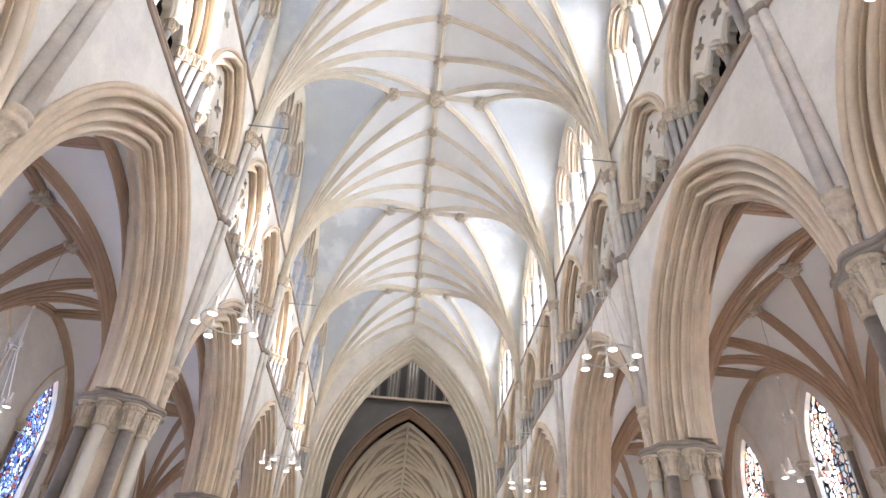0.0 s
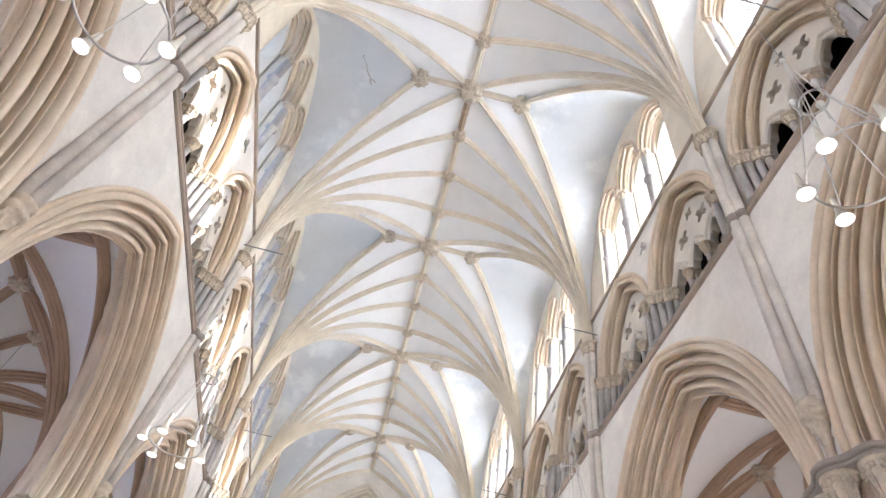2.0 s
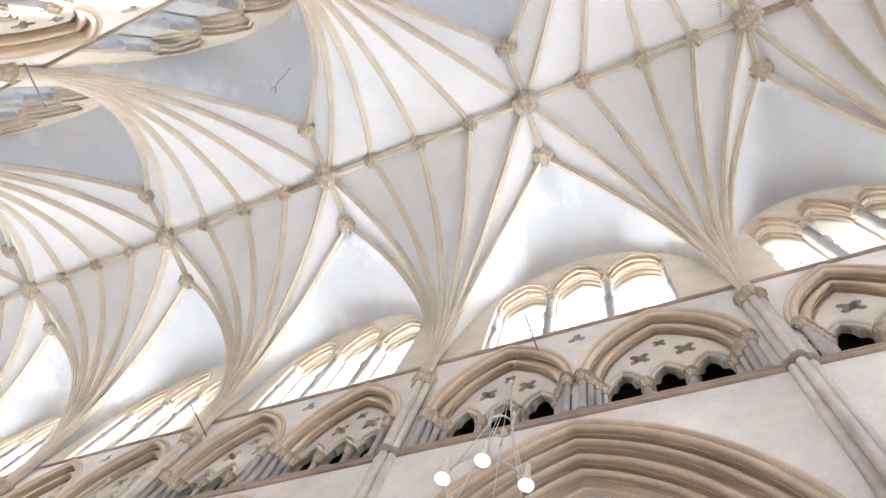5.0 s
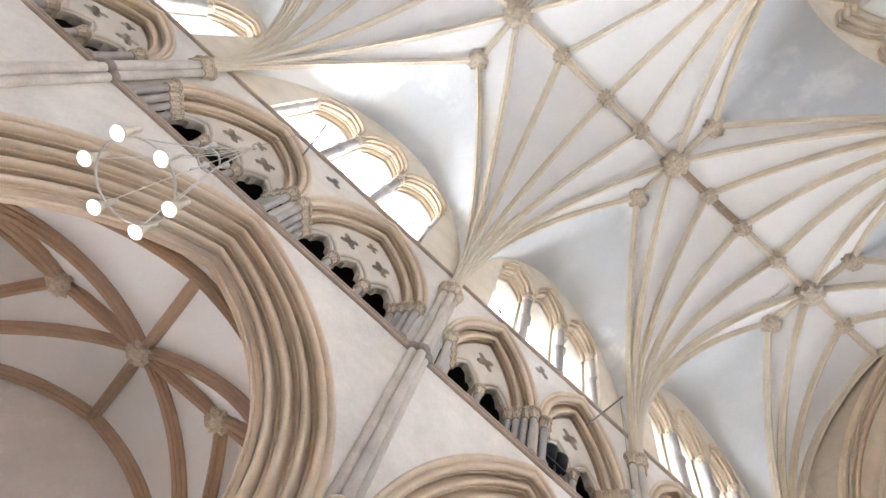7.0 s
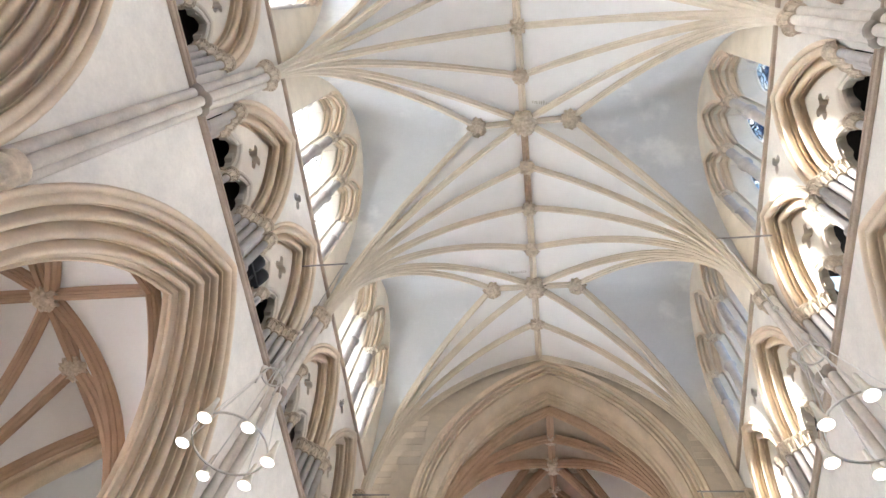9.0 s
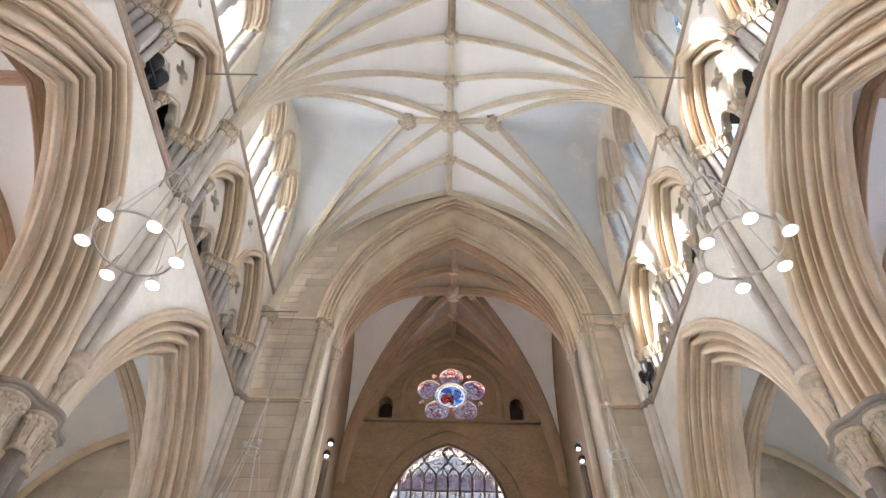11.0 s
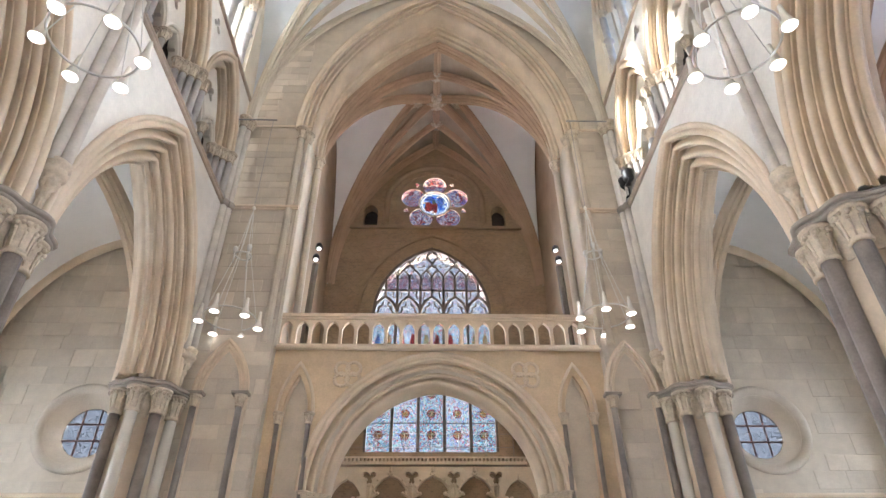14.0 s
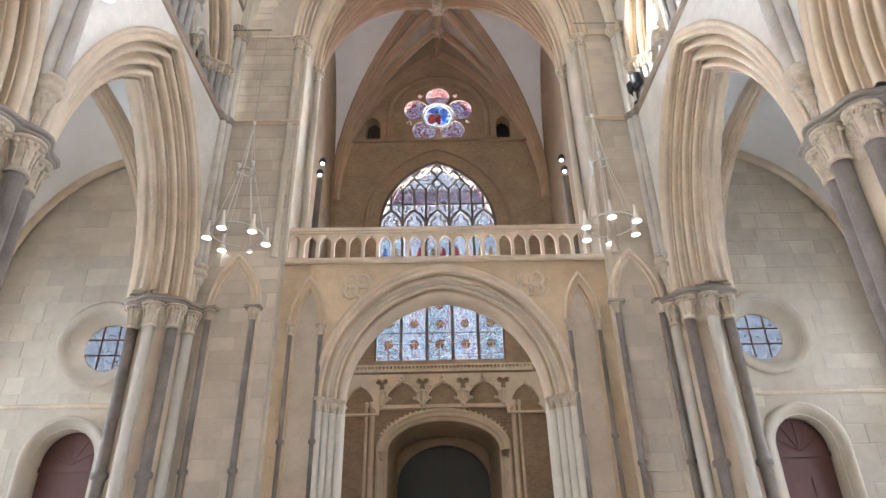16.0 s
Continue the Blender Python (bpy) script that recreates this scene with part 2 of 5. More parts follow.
M_GLASS_PINK = glass("pink_canopy_glass", [(0.95, 0.86, 0.90), (0.88, 0.62, 0.70), (0.80, 0.84, 0.97), WHT, (0.78, 0.45, 0.54), (0.9, 0.92, 0.98)], 15, 0.9, 0.05)
M_GLASS_FIG = glass("figured_light_glass", [(0.66, 0.82, 0.95), (0.82, 0.92, 0.98), (0.95, 0.96, 0.98), (0.84, 0.55, 0.6), (0.62, 0.68, 0.9), (0.72, 0.9, 0.9), (0.93, 0.93, 0.95), (0.8, 0.86, 0.97), (0.93, 0.85, 0.88)], 24, 0.92, 0.05)
M_GLASS_TEAL = glass("teal_grisaille_glass", [(0.55, 0.82, 0.9), (0.8, 0.94, 0.96), (0.95, 0.97, 0.98), (0.62, 0.86, 0.95), (0.7, 0.74, 0.92), (0.78, 0.3, 0.36), (0.93, 0.95, 0.96)], 26, 0.9, 0.05)
M_GLASS_GRID = glass("plain_quarry_glass", [(0.80, 0.84, 0.90), (0.84, 0.87, 0.92), (0.74, 0.78, 0.85)], 14.0, 0.72, 0.03)


# ---- mesh helpers ----
from mathutils.geometry import tessellate_polygon


def finish(bm, name, mat, smooth=False):
    me = bpy.data.meshes.new(name)
    bm.to_mesh(me)
    bm.free()
    if mat:
        me.materials.append(mat)
    if smooth:
        me.polygons.foreach_set("use_smooth", [True] * len(me.polygons))
        me.update()
    return me


def thing(name, mesh=None, label="", category="", group="", kind="", m=None):
    ob = new(name, mesh)
    if m is not None:
        ob.matrix_world = m
    return tagged(ob, label, category, group, kind)


def part(name, mesh, parent, m=None, label=""):
    """One mesh as a part under a thing or a part; m is its place in the parent's space."""
    ob = new(name, mesh)
    ob.parent = parent
    if m is not None:
        ob.matrix_basis = m
    return tagged(ob, label) if label else ob


def tube(bm, p0, p1, r, n=10, r1=None):
    p0, p1 = Vector(p0), Vector(p1)
    d = (p1 - p0).normalized()
    a = d.orthogonal().normalized()
    b = d.cross(a)
    r1 = r if r1 is None else r1
    lo = [bm.verts.new(p0 + r * (math.cos(t) * a + math.sin(t) * b)) for t in [2 * math.pi * i / n for i in range(n)]]
    hi = [bm.verts.new(p1 + r1 * (math.cos(t) * a + math.sin(t) * b)) for t in [2 * math.pi * i / n for i in range(n)]]
    for i in range(n):
        bm.faces.new((lo[i], lo[(i + 1) % n], hi[(i + 1) % n], hi[i]))
    bm.faces.new(lo[::-1])
    bm.faces.new(hi)


def lathe(bm, prof, n=14, c=(0, 0, 0), lobes=0, lobe=0.0):
    rings = []
    for r, z in prof:
        ring = []
        for i in range(n):
            t = 2 * math.pi * i / n
            rr = r * (1 + lobe * math.cos(lobes * t)) if lobes else r
            ring.append(bm.verts.new((c[0] + rr * math.cos(t), c[1] + rr * math.sin(t), c[2] + z)))
        rings.append(ring)
    for a, b in zip(rings, rings[1:]):
        for i in range(n):
            bm.faces.new((a[i], a[(i + 1) % n], b[(i + 1) % n], b[i]))
    bm.faces.new(rings[0][::-1])
    bm.faces.new(rings[-1])


def box(bm, x0, x1, y0, y1, z0, z1):
    v = [bm.verts.new((x, y, z)) for z in (z0, z1) for x, y in ((x0, y0), (x1, y0), (x1, y1), (x0, y1))]
    for f in ((3, 2, 1, 0), (4, 5, 6, 7), (0, 1, 5, 4), (1, 2, 6, 5), (2, 3, 7, 6), (3, 0, 4, 7)):
        bm.faces.new([v[i] for i in f])


def box_mesh(name, mat, *b):
    bm = bmesh.new()
    box(bm, *b)
    return finish(bm, name, mat)


def plate(bm, outline, holes, w0, w1, place):
    """A slab with holes: loops of (u, z), thickness from w0 to w1, laid by place(u, z, w)."""
    loops = [list(outline)] + [list(h) for h in holes]
    tris = tessellate_polygon([[Vector((u, z, 0)) for u, z in lp] for lp in loops])
    flat = [p for lp in loops for p in lp]
    fr = [bm.verts.new(place(u, z, w0)) for u, z in flat]
    bk = [bm.verts.new(place(u, z, w1)) for u, z in flat]
    for t in tris:
        if len(set(t)) == 3:
            try:
                bm.faces.new([fr[i] for i in t])
                bm.faces.new([bk[i] for i in t[::-1]])
            except ValueError:
                pass
    k = 0
    for lp in loops:
        n = len(lp)
        for i in range(n):
            a, b = k + i, k + (i + 1) % n
            try:
                bm.faces.new((fr[a], fr[b], bk[b], bk[a]))
            except ValueError:
                pass
        k += n


def arch(uc, zs, a, rise, n=10):
    """A two-centred arch from its right springing over the apex to the left one."""
    if rise < a:
        right = [(uc + a * math.cos(math.pi / 2 * i / n), zs + rise * math.sin(math.pi / 2 * i / n)) for i in range(n + 1)]
        return right + [(2 * uc - u, z) for u, z in right[-2::-1]]
    r = (a * a + rise * rise) / (2 * a)
    c = a - r
    te = math.acos(max(-1, min(1, -c / r)))
    right = [(uc + c + r * math.cos(te * i / n), zs + r * math.sin(te * i / n)) for i in range(n + 1)]
    left = [(2 * uc - u, z) for u, z in right[-2::-1]]
    return right + left


def opening(uc, zb, zs, a, rise, n=10):
    return [(uc + a, zb)] + arch(uc, zs, a, rise, n) + [(uc - a, zb)]


def foil(uc, zc, r, k=4, n=28, turn=0.0, deep=0.42):
    """A foiled figure of k round lobes."""
    d = r * (0.35 + 0.53 * deep)
    q = r - d
    pts = []
    for i in range(n):
        t = 2 * math.pi * i / n
        a = (t - turn + math.pi / k) % (2 * math.pi / k) - math.pi / k
        rr = d * math.cos(a) + math.sqrt(max(0.0, q * q - (d * math.sin(a)) ** 2))
        pts.append((uc + rr * math.cos(t), zc + rr * math.sin(t)))
    return pts


def cusped(uc, zb, zs, a, h, n=16):
    pts = []
    for i in range(n + 1):
        t = math.pi * i / n
        q = 1 - 0.26 * math.exp(-((t - 0.85) / 0.2) ** 2) - 0.26 * math.exp(-((math.pi - t - 0.85) / 0.2) ** 2)
        pts.append((uc + a * q * math.cos(t), zs + h * q * math.sin(t) * (1.0 + 0.15 * math.exp(-((t - math.pi / 2) / 0.25) ** 2))))
    return [(uc + a, zb)] + pts + [(uc - a, zb)]


def rolls(p0, p1, k, depth=0.55, m=4):
    """A moulding profile from p0 to p1: k rolls with hollows between."""
    p0, p1 = Vector(p0), Vector(p1)
    d = (p1 - p0) / (2 * k)
    nrm = Vector((d.y, -d.x)) * depth
    pts = [tuple(p0)]
    for j in range(2 * k):
        s = 1.0 if j % 2 == 0 else -1.0
        for i in range(1, m + 1):
            t = math.pi * i / m
            q = p0 + d * (j + (1 - math.cos(t)) / 2) + nrm * s * math.sin(t)
            pts.append(tuple(q))
    return pts


def moulding(p0, p1, k, out=1.0):
    """A moulding profile from p0 to p1: k times a broad roll, a thin groove, a fillet and a hollow."""
    p0, p1 = Vector(p0), Vector(p1)
    ax = p1 - p0
    step = ax.length / k
    ax.normalize()
    nrm = Vector((-ax.y, ax.x)) * out
    pts = [tuple(p0)]
    for j in range(k):
        w = 0.52 if j % 2 == 0 else 0.44
        prof = [(w * (1 - math.cos(math.pi * i / 7)) / 2, 0.42 * math.sin(math.pi * i / 7)) for i in range(1, 7)]
        prof += [(w, -0.05), (w + 0.02, -0.26), (w + 0.07, -0.26), (w + 0.09, 0.03), (w + 0.15, 0.03), (w + 0.17, -0.10)]
        h = 0.97 - (w + 0.17)
        prof += [(w + 0.17 + h * i / 5, -0.10 - 0.58 * math.sin(math.pi * i / 5)) for i in range(1, 6)]
        prof += [(1.0, 0.0)]
        pts += [tuple(p0 + ax * step * (j + a) + nrm * step * b) for a, b in prof]
    return pts


def arch_sweep(bm, uc, zs, a, rise, prof, place, n=16, legs=0.0):
    """prof: points (outward from the inner curve, depth w), swept round a two-centred arch; legs: straight length below the springing."""
    r0 = (a * a + rise * rise) / (2 * a)
    c = a - r0
    rows = []
    for dr, w in prof:
        r = r0 + dr
        te = math.acos(max(-1, min(1, -c / r)))
        half = [(c + r * math.cos(te * i / n), r * math.sin(te * i / n)) for i in range(n + 1)]
        if rise < a:
            half = [((a + dr) * math.cos(math.pi / 2 * i / n), (rise + dr) * math.sin(math.pi / 2 * i / n)) for i in range(n + 1)]
        if legs:
            half = [(c + r, -legs)] + half
        line = [place(uc + u, zs + z, w) for u, z in half] + [place(uc - u, zs + z, w) for u, z in half[-2::-1]]
        rows.append([bm.verts.new(p) for p in line])
    for a_, b_ in zip(rows, rows[1:]):
        for i in range(len(a_) - 1):
            bm.faces.new((a_[i], a_[i + 1], b_[i + 1], b_[i]))


def loc(u, z, w):
    """Wall space: w into the wall along +x, u along y."""
    return (w, u, z)


def west(u, z, w):
    """West-end space: u along x, w towards the west."""
    return (u, -w, z)


ROT = Matrix.Rotation(math.pi, 4, "Z")


def side(s, y, x=X0):
    """The place of wall-space meshes in the south (s = 1) or north wall."""
    if s > 0 and x == X0:
        x += 0.10
    return Matrix.Translation((s * x, y, 0)) @ (Matrix() if s > 0 else ROT)


# ---- carved and turned pieces ----
def carved(name, prof, n, mat, deep, leaves, c=(0, 0, 0), keep=0):
    """A turned piece whose surface is cut into rows of knobbed leaves; the last rings stay plain."""
    bm = bmesh.new()
    last = len(prof) - keep
    rings = []
    for k, (r, z) in enumerate(prof):
        ring = []
        for i in range(n):
            t = 2 * math.pi * i / n
            q = 1.0
            if 1 < k < last:
                row = k // 2
                q += deep * (math.cos(leaves * t + math.pi * row) * (1 if k % 2 else 0.35) + 0.8 * (random.random() - 0.5))
            ring.append(bm.verts.new((c[0] + r * q * math.cos(t), c[1] + r * q * math.sin(t), c[2] + z)))
        rings.append(ring)
    for a, b in zip(rings, rings[1:]):
        for i in range(n):
            bm.faces.new((a[i], a[(i + 1) % n], b[(i + 1) % n], b[i]))
    bm.faces.new(rings[0][::-1])
    bm.faces.new(rings[-1])
    return finish(bm, name, mat, True)


def knob(bm, c, r, rnd):
    """A curled leaf tip."""
    g = bmesh.ops.create_icosphere(bm, subdivisions=1, radius=r)["verts"]
    for v in g:
        v.co *= rnd.uniform(0.75, 1.25)
        v.co += Vector(c)


def capital_mesh(name, r, h, mat=None):
    """A stiff-leaf capital: necking, plain hollow bell, stalks that end in curled leaves, thin abacus."""
    rnd = random.Random(int(r * 1000))
    bm = bmesh.new()
    prof = [(1.02, 0), (1.13, 0.03), (1.13, 0.08), (1.0, 0.12), (1.0, 0.30), (1.08, 0.52), (1.28, 0.74), (1.5, 0.88), (1.62, 0.90), (1.78, 0.92), (1.78, 0.98), (1.6, 1.0)]
    lathe(bm, [(r * a, h * b) for a, b in prof], 18)
    n = 8
    for i in range(n):
        t = 2 * math.pi * i / n
        tube(bm, (r * 1.02 * math.cos(t), r * 1.02 * math.sin(t), h * 0.16), (r * 1.30 * math.cos(t), r * 1.30 * math.sin(t), h * 0.70), r * 0.10, 5, r * 0.16)
        for q, z, k in ((1.48, 0.80, 0.30), (1.36, 0.66, 0.20)):
            e = t + rnd.uniform(-0.12, 0.12)
            knob(bm, (r * q * math.cos(e), r * q * math.sin(e), h * z), r * k, rnd)
        e = t + math.pi / n
        knob(bm, (r * 1.44 * math.cos(e), r * 1.44 * math.sin(e), h * 0.83), r * 0.24, rnd)
    return finish(bm, name, mat or M_CARVED, True)


def boss_mesh(name, r):
    prof = [(0.10, -0.62), (0.32, -0.60), (0.42, -0.50), (0.58, -0.58), (0.74, -0.44), (0.82, -0.36), (1.0, -0.25), (0.92, -0.08), (1.05, 0.05), (0.95, 0.25), (0.7, 0.4)]
    return carved(name, [(r * a, r * b) for a, b in prof], 36, M_BOSS, 0.30, 6, keep=1)


def shaft_mesh(name, r, z0, z1, mat, ring=None):
    bm = bmesh.new()
    prof = [(r * 1.7, z0), (r * 1.7, z0 + r * 0.5), (r * 1.25, z0 + r * 0.9), (r * 1.4, z0 + r * 1.2), (r, z0 + r * 1.6)]
    if ring:
        prof += [(r, ring - r * 0.6), (r * 1.45, ring - r * 0.3), (r * 1.45, ring + r * 0.3), (r, ring + r * 0.6)]
    prof += [(r, z1)]
    lathe(bm, prof, 12)
    return finish(bm, name, mat, True)


CAPS = {}


def capital(r, h):
    k = (round(r, 3), round(h, 3))
    if k not in CAPS:
        CAPS[k] = capital_mesh("capital", r, h)
    return CAPS[k]


# ---- vaults ----
def rib_curve(p0, p1, n=18):
    """A rib from its springing p0, rising upright, to its crown p1."""
    p0, p1 = Vector(p0), Vector(p1)
    h = Vector((p1.x - p0.x, p1.y - p0.y, 0))
    dist, rise = h.length, p1.z - p0.z
    h.normalize()
    r = (dist * dist + rise * rise) / (2 * dist)
    te = math.acos(max(-1, min(1, (r - dist) / r)))
    k = rise / (r * math.sin(te))
    return [p0 + h * (r - r * math.cos(te * i / n)) + Vector((0, 0, k * r * math.sin(te * i / n))) for i in range(n + 1)]


RIB_PROF = [(-0.115, 0.10), (-0.125, -0.02), (-0.085, -0.06), (-0.105, -0.10), (-0.085, -0.145), (-0.045, -0.15), (-0.05, -0.19), (0, -0.235),
            (0.05, -0.19), (0.045, -0.15), (0.085, -0.145), (0.105, -0.10), (0.085, -0.06), (0.125, -0.02), (0.115, 0.10)]


def rib_mesh(name, pts, mat, k=1.0):
    bm = bmesh.new()
    h = pts[-1] - pts[0]
    sideways = Vector((-h.y, h.x, 0)).normalized()
    rows = []
    for i, p in enumerate(pts):
        d = (pts[min(i + 1, len(pts) - 1)] - pts[max(i - 1, 0)]).normalized()
        up = sideways.cross(d)
        if up.z < 0 or (abs(up.z) < 1e-4 and up.dot(h) > 0):
            up = -up
        if up.dot(Vector((h.x, h.y, 0))) > 0.2:
            up = -up
        rows.append([p + sideways * (a * k) + up * (b * k) for a, b in RIB_PROF])
    for i in range(len(RIB_PROF) - 1):
        strip = [(bm.verts.new(r[i]), bm.verts.new(r[i + 1])) for r in rows]
        for (a, b), (c, d) in zip(strip, strip[1:]):
            bm.faces.new((a, b, d, c))
    return finish(bm, name, mat, True)


def loft(bm, a, b, lift=0.0, m=3):
    """Vault web between two curves, slightly domed."""
    rows = []
    for p, q in zip(a, b):
        rows.append([bm.verts.new(p.lerp(q, j / m) + Vector((0, 0, lift * 4 * (j / m) * (1 - j / m) * min(1, (p - q).length)))) for j in range(m + 1)])
    for r, s in zip(rows, rows[1:]):
        for j in range(m):
            vs = [r[j], r[j + 1], s[j + 1], s[j]]
            if len({tuple(round(c, 4) for c in v.co) for v in vs}) == 4:
                bm.faces.new(vs)
            else:
                us = []
                for v in vs:
                    if all((v.co - w.co).length > 1e-4 for w in us):
                        us.append(v)
                if len(us) == 3:
                    bm.faces.new(us)


# ---- nave vault ----
BOSS_L, BOSS_M, BOSS_S = boss_mesh("boss", 0.40), boss_mesh("boss", 0.31), boss_mesh("boss", 0.25)


def straight_rib(name, p, q, mat, k=1.0):
    p, q = Vector(p), Vector(q)
    return rib_mesh(name, [p, p.lerp(q, 0.5), q], mat, k)


def build_vault(name, ylines, xs, x_ridge, z_spring, z_ridge, x_short, z_wall, web_mat, cell_mat, rib_mat, label, tierce=0.5, k=1.0, bosses=1, sides=(1, -1), x_wall=None):
    """A rib vault over bays between ylines. xs: springing x for each side; x_short(s): where the short cross ridge ends."""
    web, cell, ribs = bmesh.new(), bmesh.new(), []
    short = x_short if callable(x_short) else (lambda y: x_short)
    for j, y in enumerate(ylines):
        for s in sides:
            p = Vector((xs[s], y, z_spring))
            ribs.append(rib_curve(p, (x_ridge, y, z_ridge)))
            trans = ribs[-1]
            for d in (-1, 1):
                if not 0 <= j + d < len(ylines):
                    continue
                hb = abs(ylines[j + d] - y) / 2
                yc = y + d * hb
                t1 = rib_curve(p, (x_ridge, y + d * hb * tierce, z_ridge))
                t2 = rib_curve(p, (x_ridge, yc, z_ridge))
                curves = [trans, t1, t2]
                ribs += [t1, t2]
                if x_short:
                    t3 = rib_curve(p, (x_ridge + (xs[s] - x_ridge) * short(yc), yc, z_ridge - 0.02))
                    curves.append(t3)
                    ribs.append(t3)
                for a, b in zip(curves, curves[1:]):
                    loft(web, a, b, 0.06)
                xw = (x_wall or xs)[s]
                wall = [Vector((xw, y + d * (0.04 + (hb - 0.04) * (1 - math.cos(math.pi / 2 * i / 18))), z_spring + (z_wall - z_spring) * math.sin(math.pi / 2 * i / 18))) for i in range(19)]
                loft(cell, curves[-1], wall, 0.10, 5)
    for b in (web, cell):
        bmesh.ops.remove_doubles(b, verts=b.verts, dist=0.002)
        bmesh.ops.recalc_face_normals(b, faces=b.faces)
    top = thing(name, finish(web, "vault_web", web_mat, True), label, "vault", kind="structure")
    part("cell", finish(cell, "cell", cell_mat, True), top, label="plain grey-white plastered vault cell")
    for c in ribs:
        part("rib", rib_mesh("rib", c, rib_mat, k), top)
    for ya, yb in zip(ylines, ylines[1:]):
        yc, q = (ya + yb) / 2, (yb - ya) / 4
        for i in range(4):
            y0, y1 = ya + q * i, ya + q * (i + 1)
            bare = bosses == 1 and ((-8.6 < y0 < -5.4) or (7.9 < y0 < 9.9))
            part("ridge_rib", straight_rib("ridge_rib", (x_ridge, y0, z_ridge), (x_ridge, y1, z_ridge), M_BARE if bare else rib_mat, k * 1.1), top, label="bare brown ridge rib with lost limewash" if bare else "")
        if x_short:
            for s in sides:
                xe = x_ridge + (xs[s] - x_ridge) * short(yc)
                part("ridge_rib", straight_rib("ridge_rib", (x_ridge, yc, z_ridge), (xe, yc, z_ridge - 0.02), rib_mat, k), top)
                if bosses == 1:
                    part("boss", BOSS_M, top, Matrix.Translation((xe, yc, z_ridge - 0.17)))
        if bosses:
            part("boss", BOSS_L if bosses == 1 else BOSS_S, top, Matrix.Translation((x_ridge, yc, z_ridge - 0.18)))
            for yy in (yc - q, yc + q, yb):
                if yy < ylines[-1] - 0.1:
                    part("boss", BOSS_S, top, pose(x_ridge, yy, z_ridge - 0.18, 0, 0, 37 * yy))
    return top


NAVE_VAULT = build_vault("ceiling_nave", YB, {1: 5.68, -1: -5.60}, 0.0, Z_VCAP + 0.05, Z_RIDGE, lambda y: 0.345 if y > -3 else 0.29, 23.0, M_WEB, M_CELL, M_RIB,
            "white limewashed ribbed nave vault with carved bosses", k=0.92, x_wall={1: 5.75, -1: -5.66})

def crack(x0, y0, x1, y1, z0, z1, seed):
    """A fine jagged crack in the vault plaster."""
    rnd = random.Random(seed)
    bm = bmesh.new()
    prev = None
    for i in range(9):
        t = i / 8
        p = (x0 + (x1 - x0) * t + rnd.uniform(-0.06, 0.06), y0 + (y1 - y0) * t + rnd.uniform(-0.06, 0.06), z0 + (z1 - z0) * t)
        if prev:
            tube(bm, prev, p, 0.014 * rnd.uniform(0.6, 1.4), 5)
        prev = p
    part("crack", finish(bm, "crack", M_MOULD_DARK), NAVE_VAULT, label="fine dark crack in the plaster")


crack(2.15, 1.5, 2.25, 2.45, 23.50, 23.50, 1)
crack(-4.1, 9.3, -3.6, 10.5, 23.16, 23.24, 2)
crack(-3.7, 10.2, -3.2, 10.6, 23.26, 23.3, 3)
crack(2.1, 17.9, 2.5, 18.5, 23.48, 23.44, 4)

def faded_strokes(x, y, turn, seed):
    """A short row of faded dark strokes painted on the vault, too worn to read."""
    rnd = random.Random(seed)
    bm = bmesh.new()
    for i in range(9):
        a = x + i * 0.075
        z = Z_RIDGE - 0.34 * abs(a) - 0.03
        h = rnd.uniform(0.07, 0.13)
        tube(bm, (a, y + turn * i * 0.02, z), (a + rnd.uniform(-0.02, 0.03), y + h + turn * i * 0.02, z), 0.012, 5)
    part("faded_strokes", finish(bm, "faded_strokes", M_MOULD_DARK), NAVE_VAULT, label="row of faded grey painted strokes")


faded_strokes(0.30, -11.1, 0.6, 7)
faded_strokes(-0.95, -4.75, 0.6, 8)

AISLE_Y = YB[1:]
for s in (1, -1):
    build_vault("ceiling_aisle", AISLE_Y, {1: s * 6.9, -1: s * 11.35}, s * 9.1, Z_CAP, 11.5, 0.98, 11.45, M_WEB, M_WEB, M_AISLE_RIB,
                "pale plastered aisle vault with brown stone ribs", 0.5, 1.0, 2, x_wall={1: s * 6.6, -1: s * 11.42})


# ---- arcade walls: arcade, triforium and clerestory, bay by bay ----
def arcade_shape(half):
    ao, ro = half - 0.26, 5.12
    R = (ao * ao + ro * ro) / (2 * ao)
    c = ao - R
    Ri = R - 0.92
    return ao, ro, c + Ri, math.sqrt(Ri * Ri - c * c)


CACHE = {}


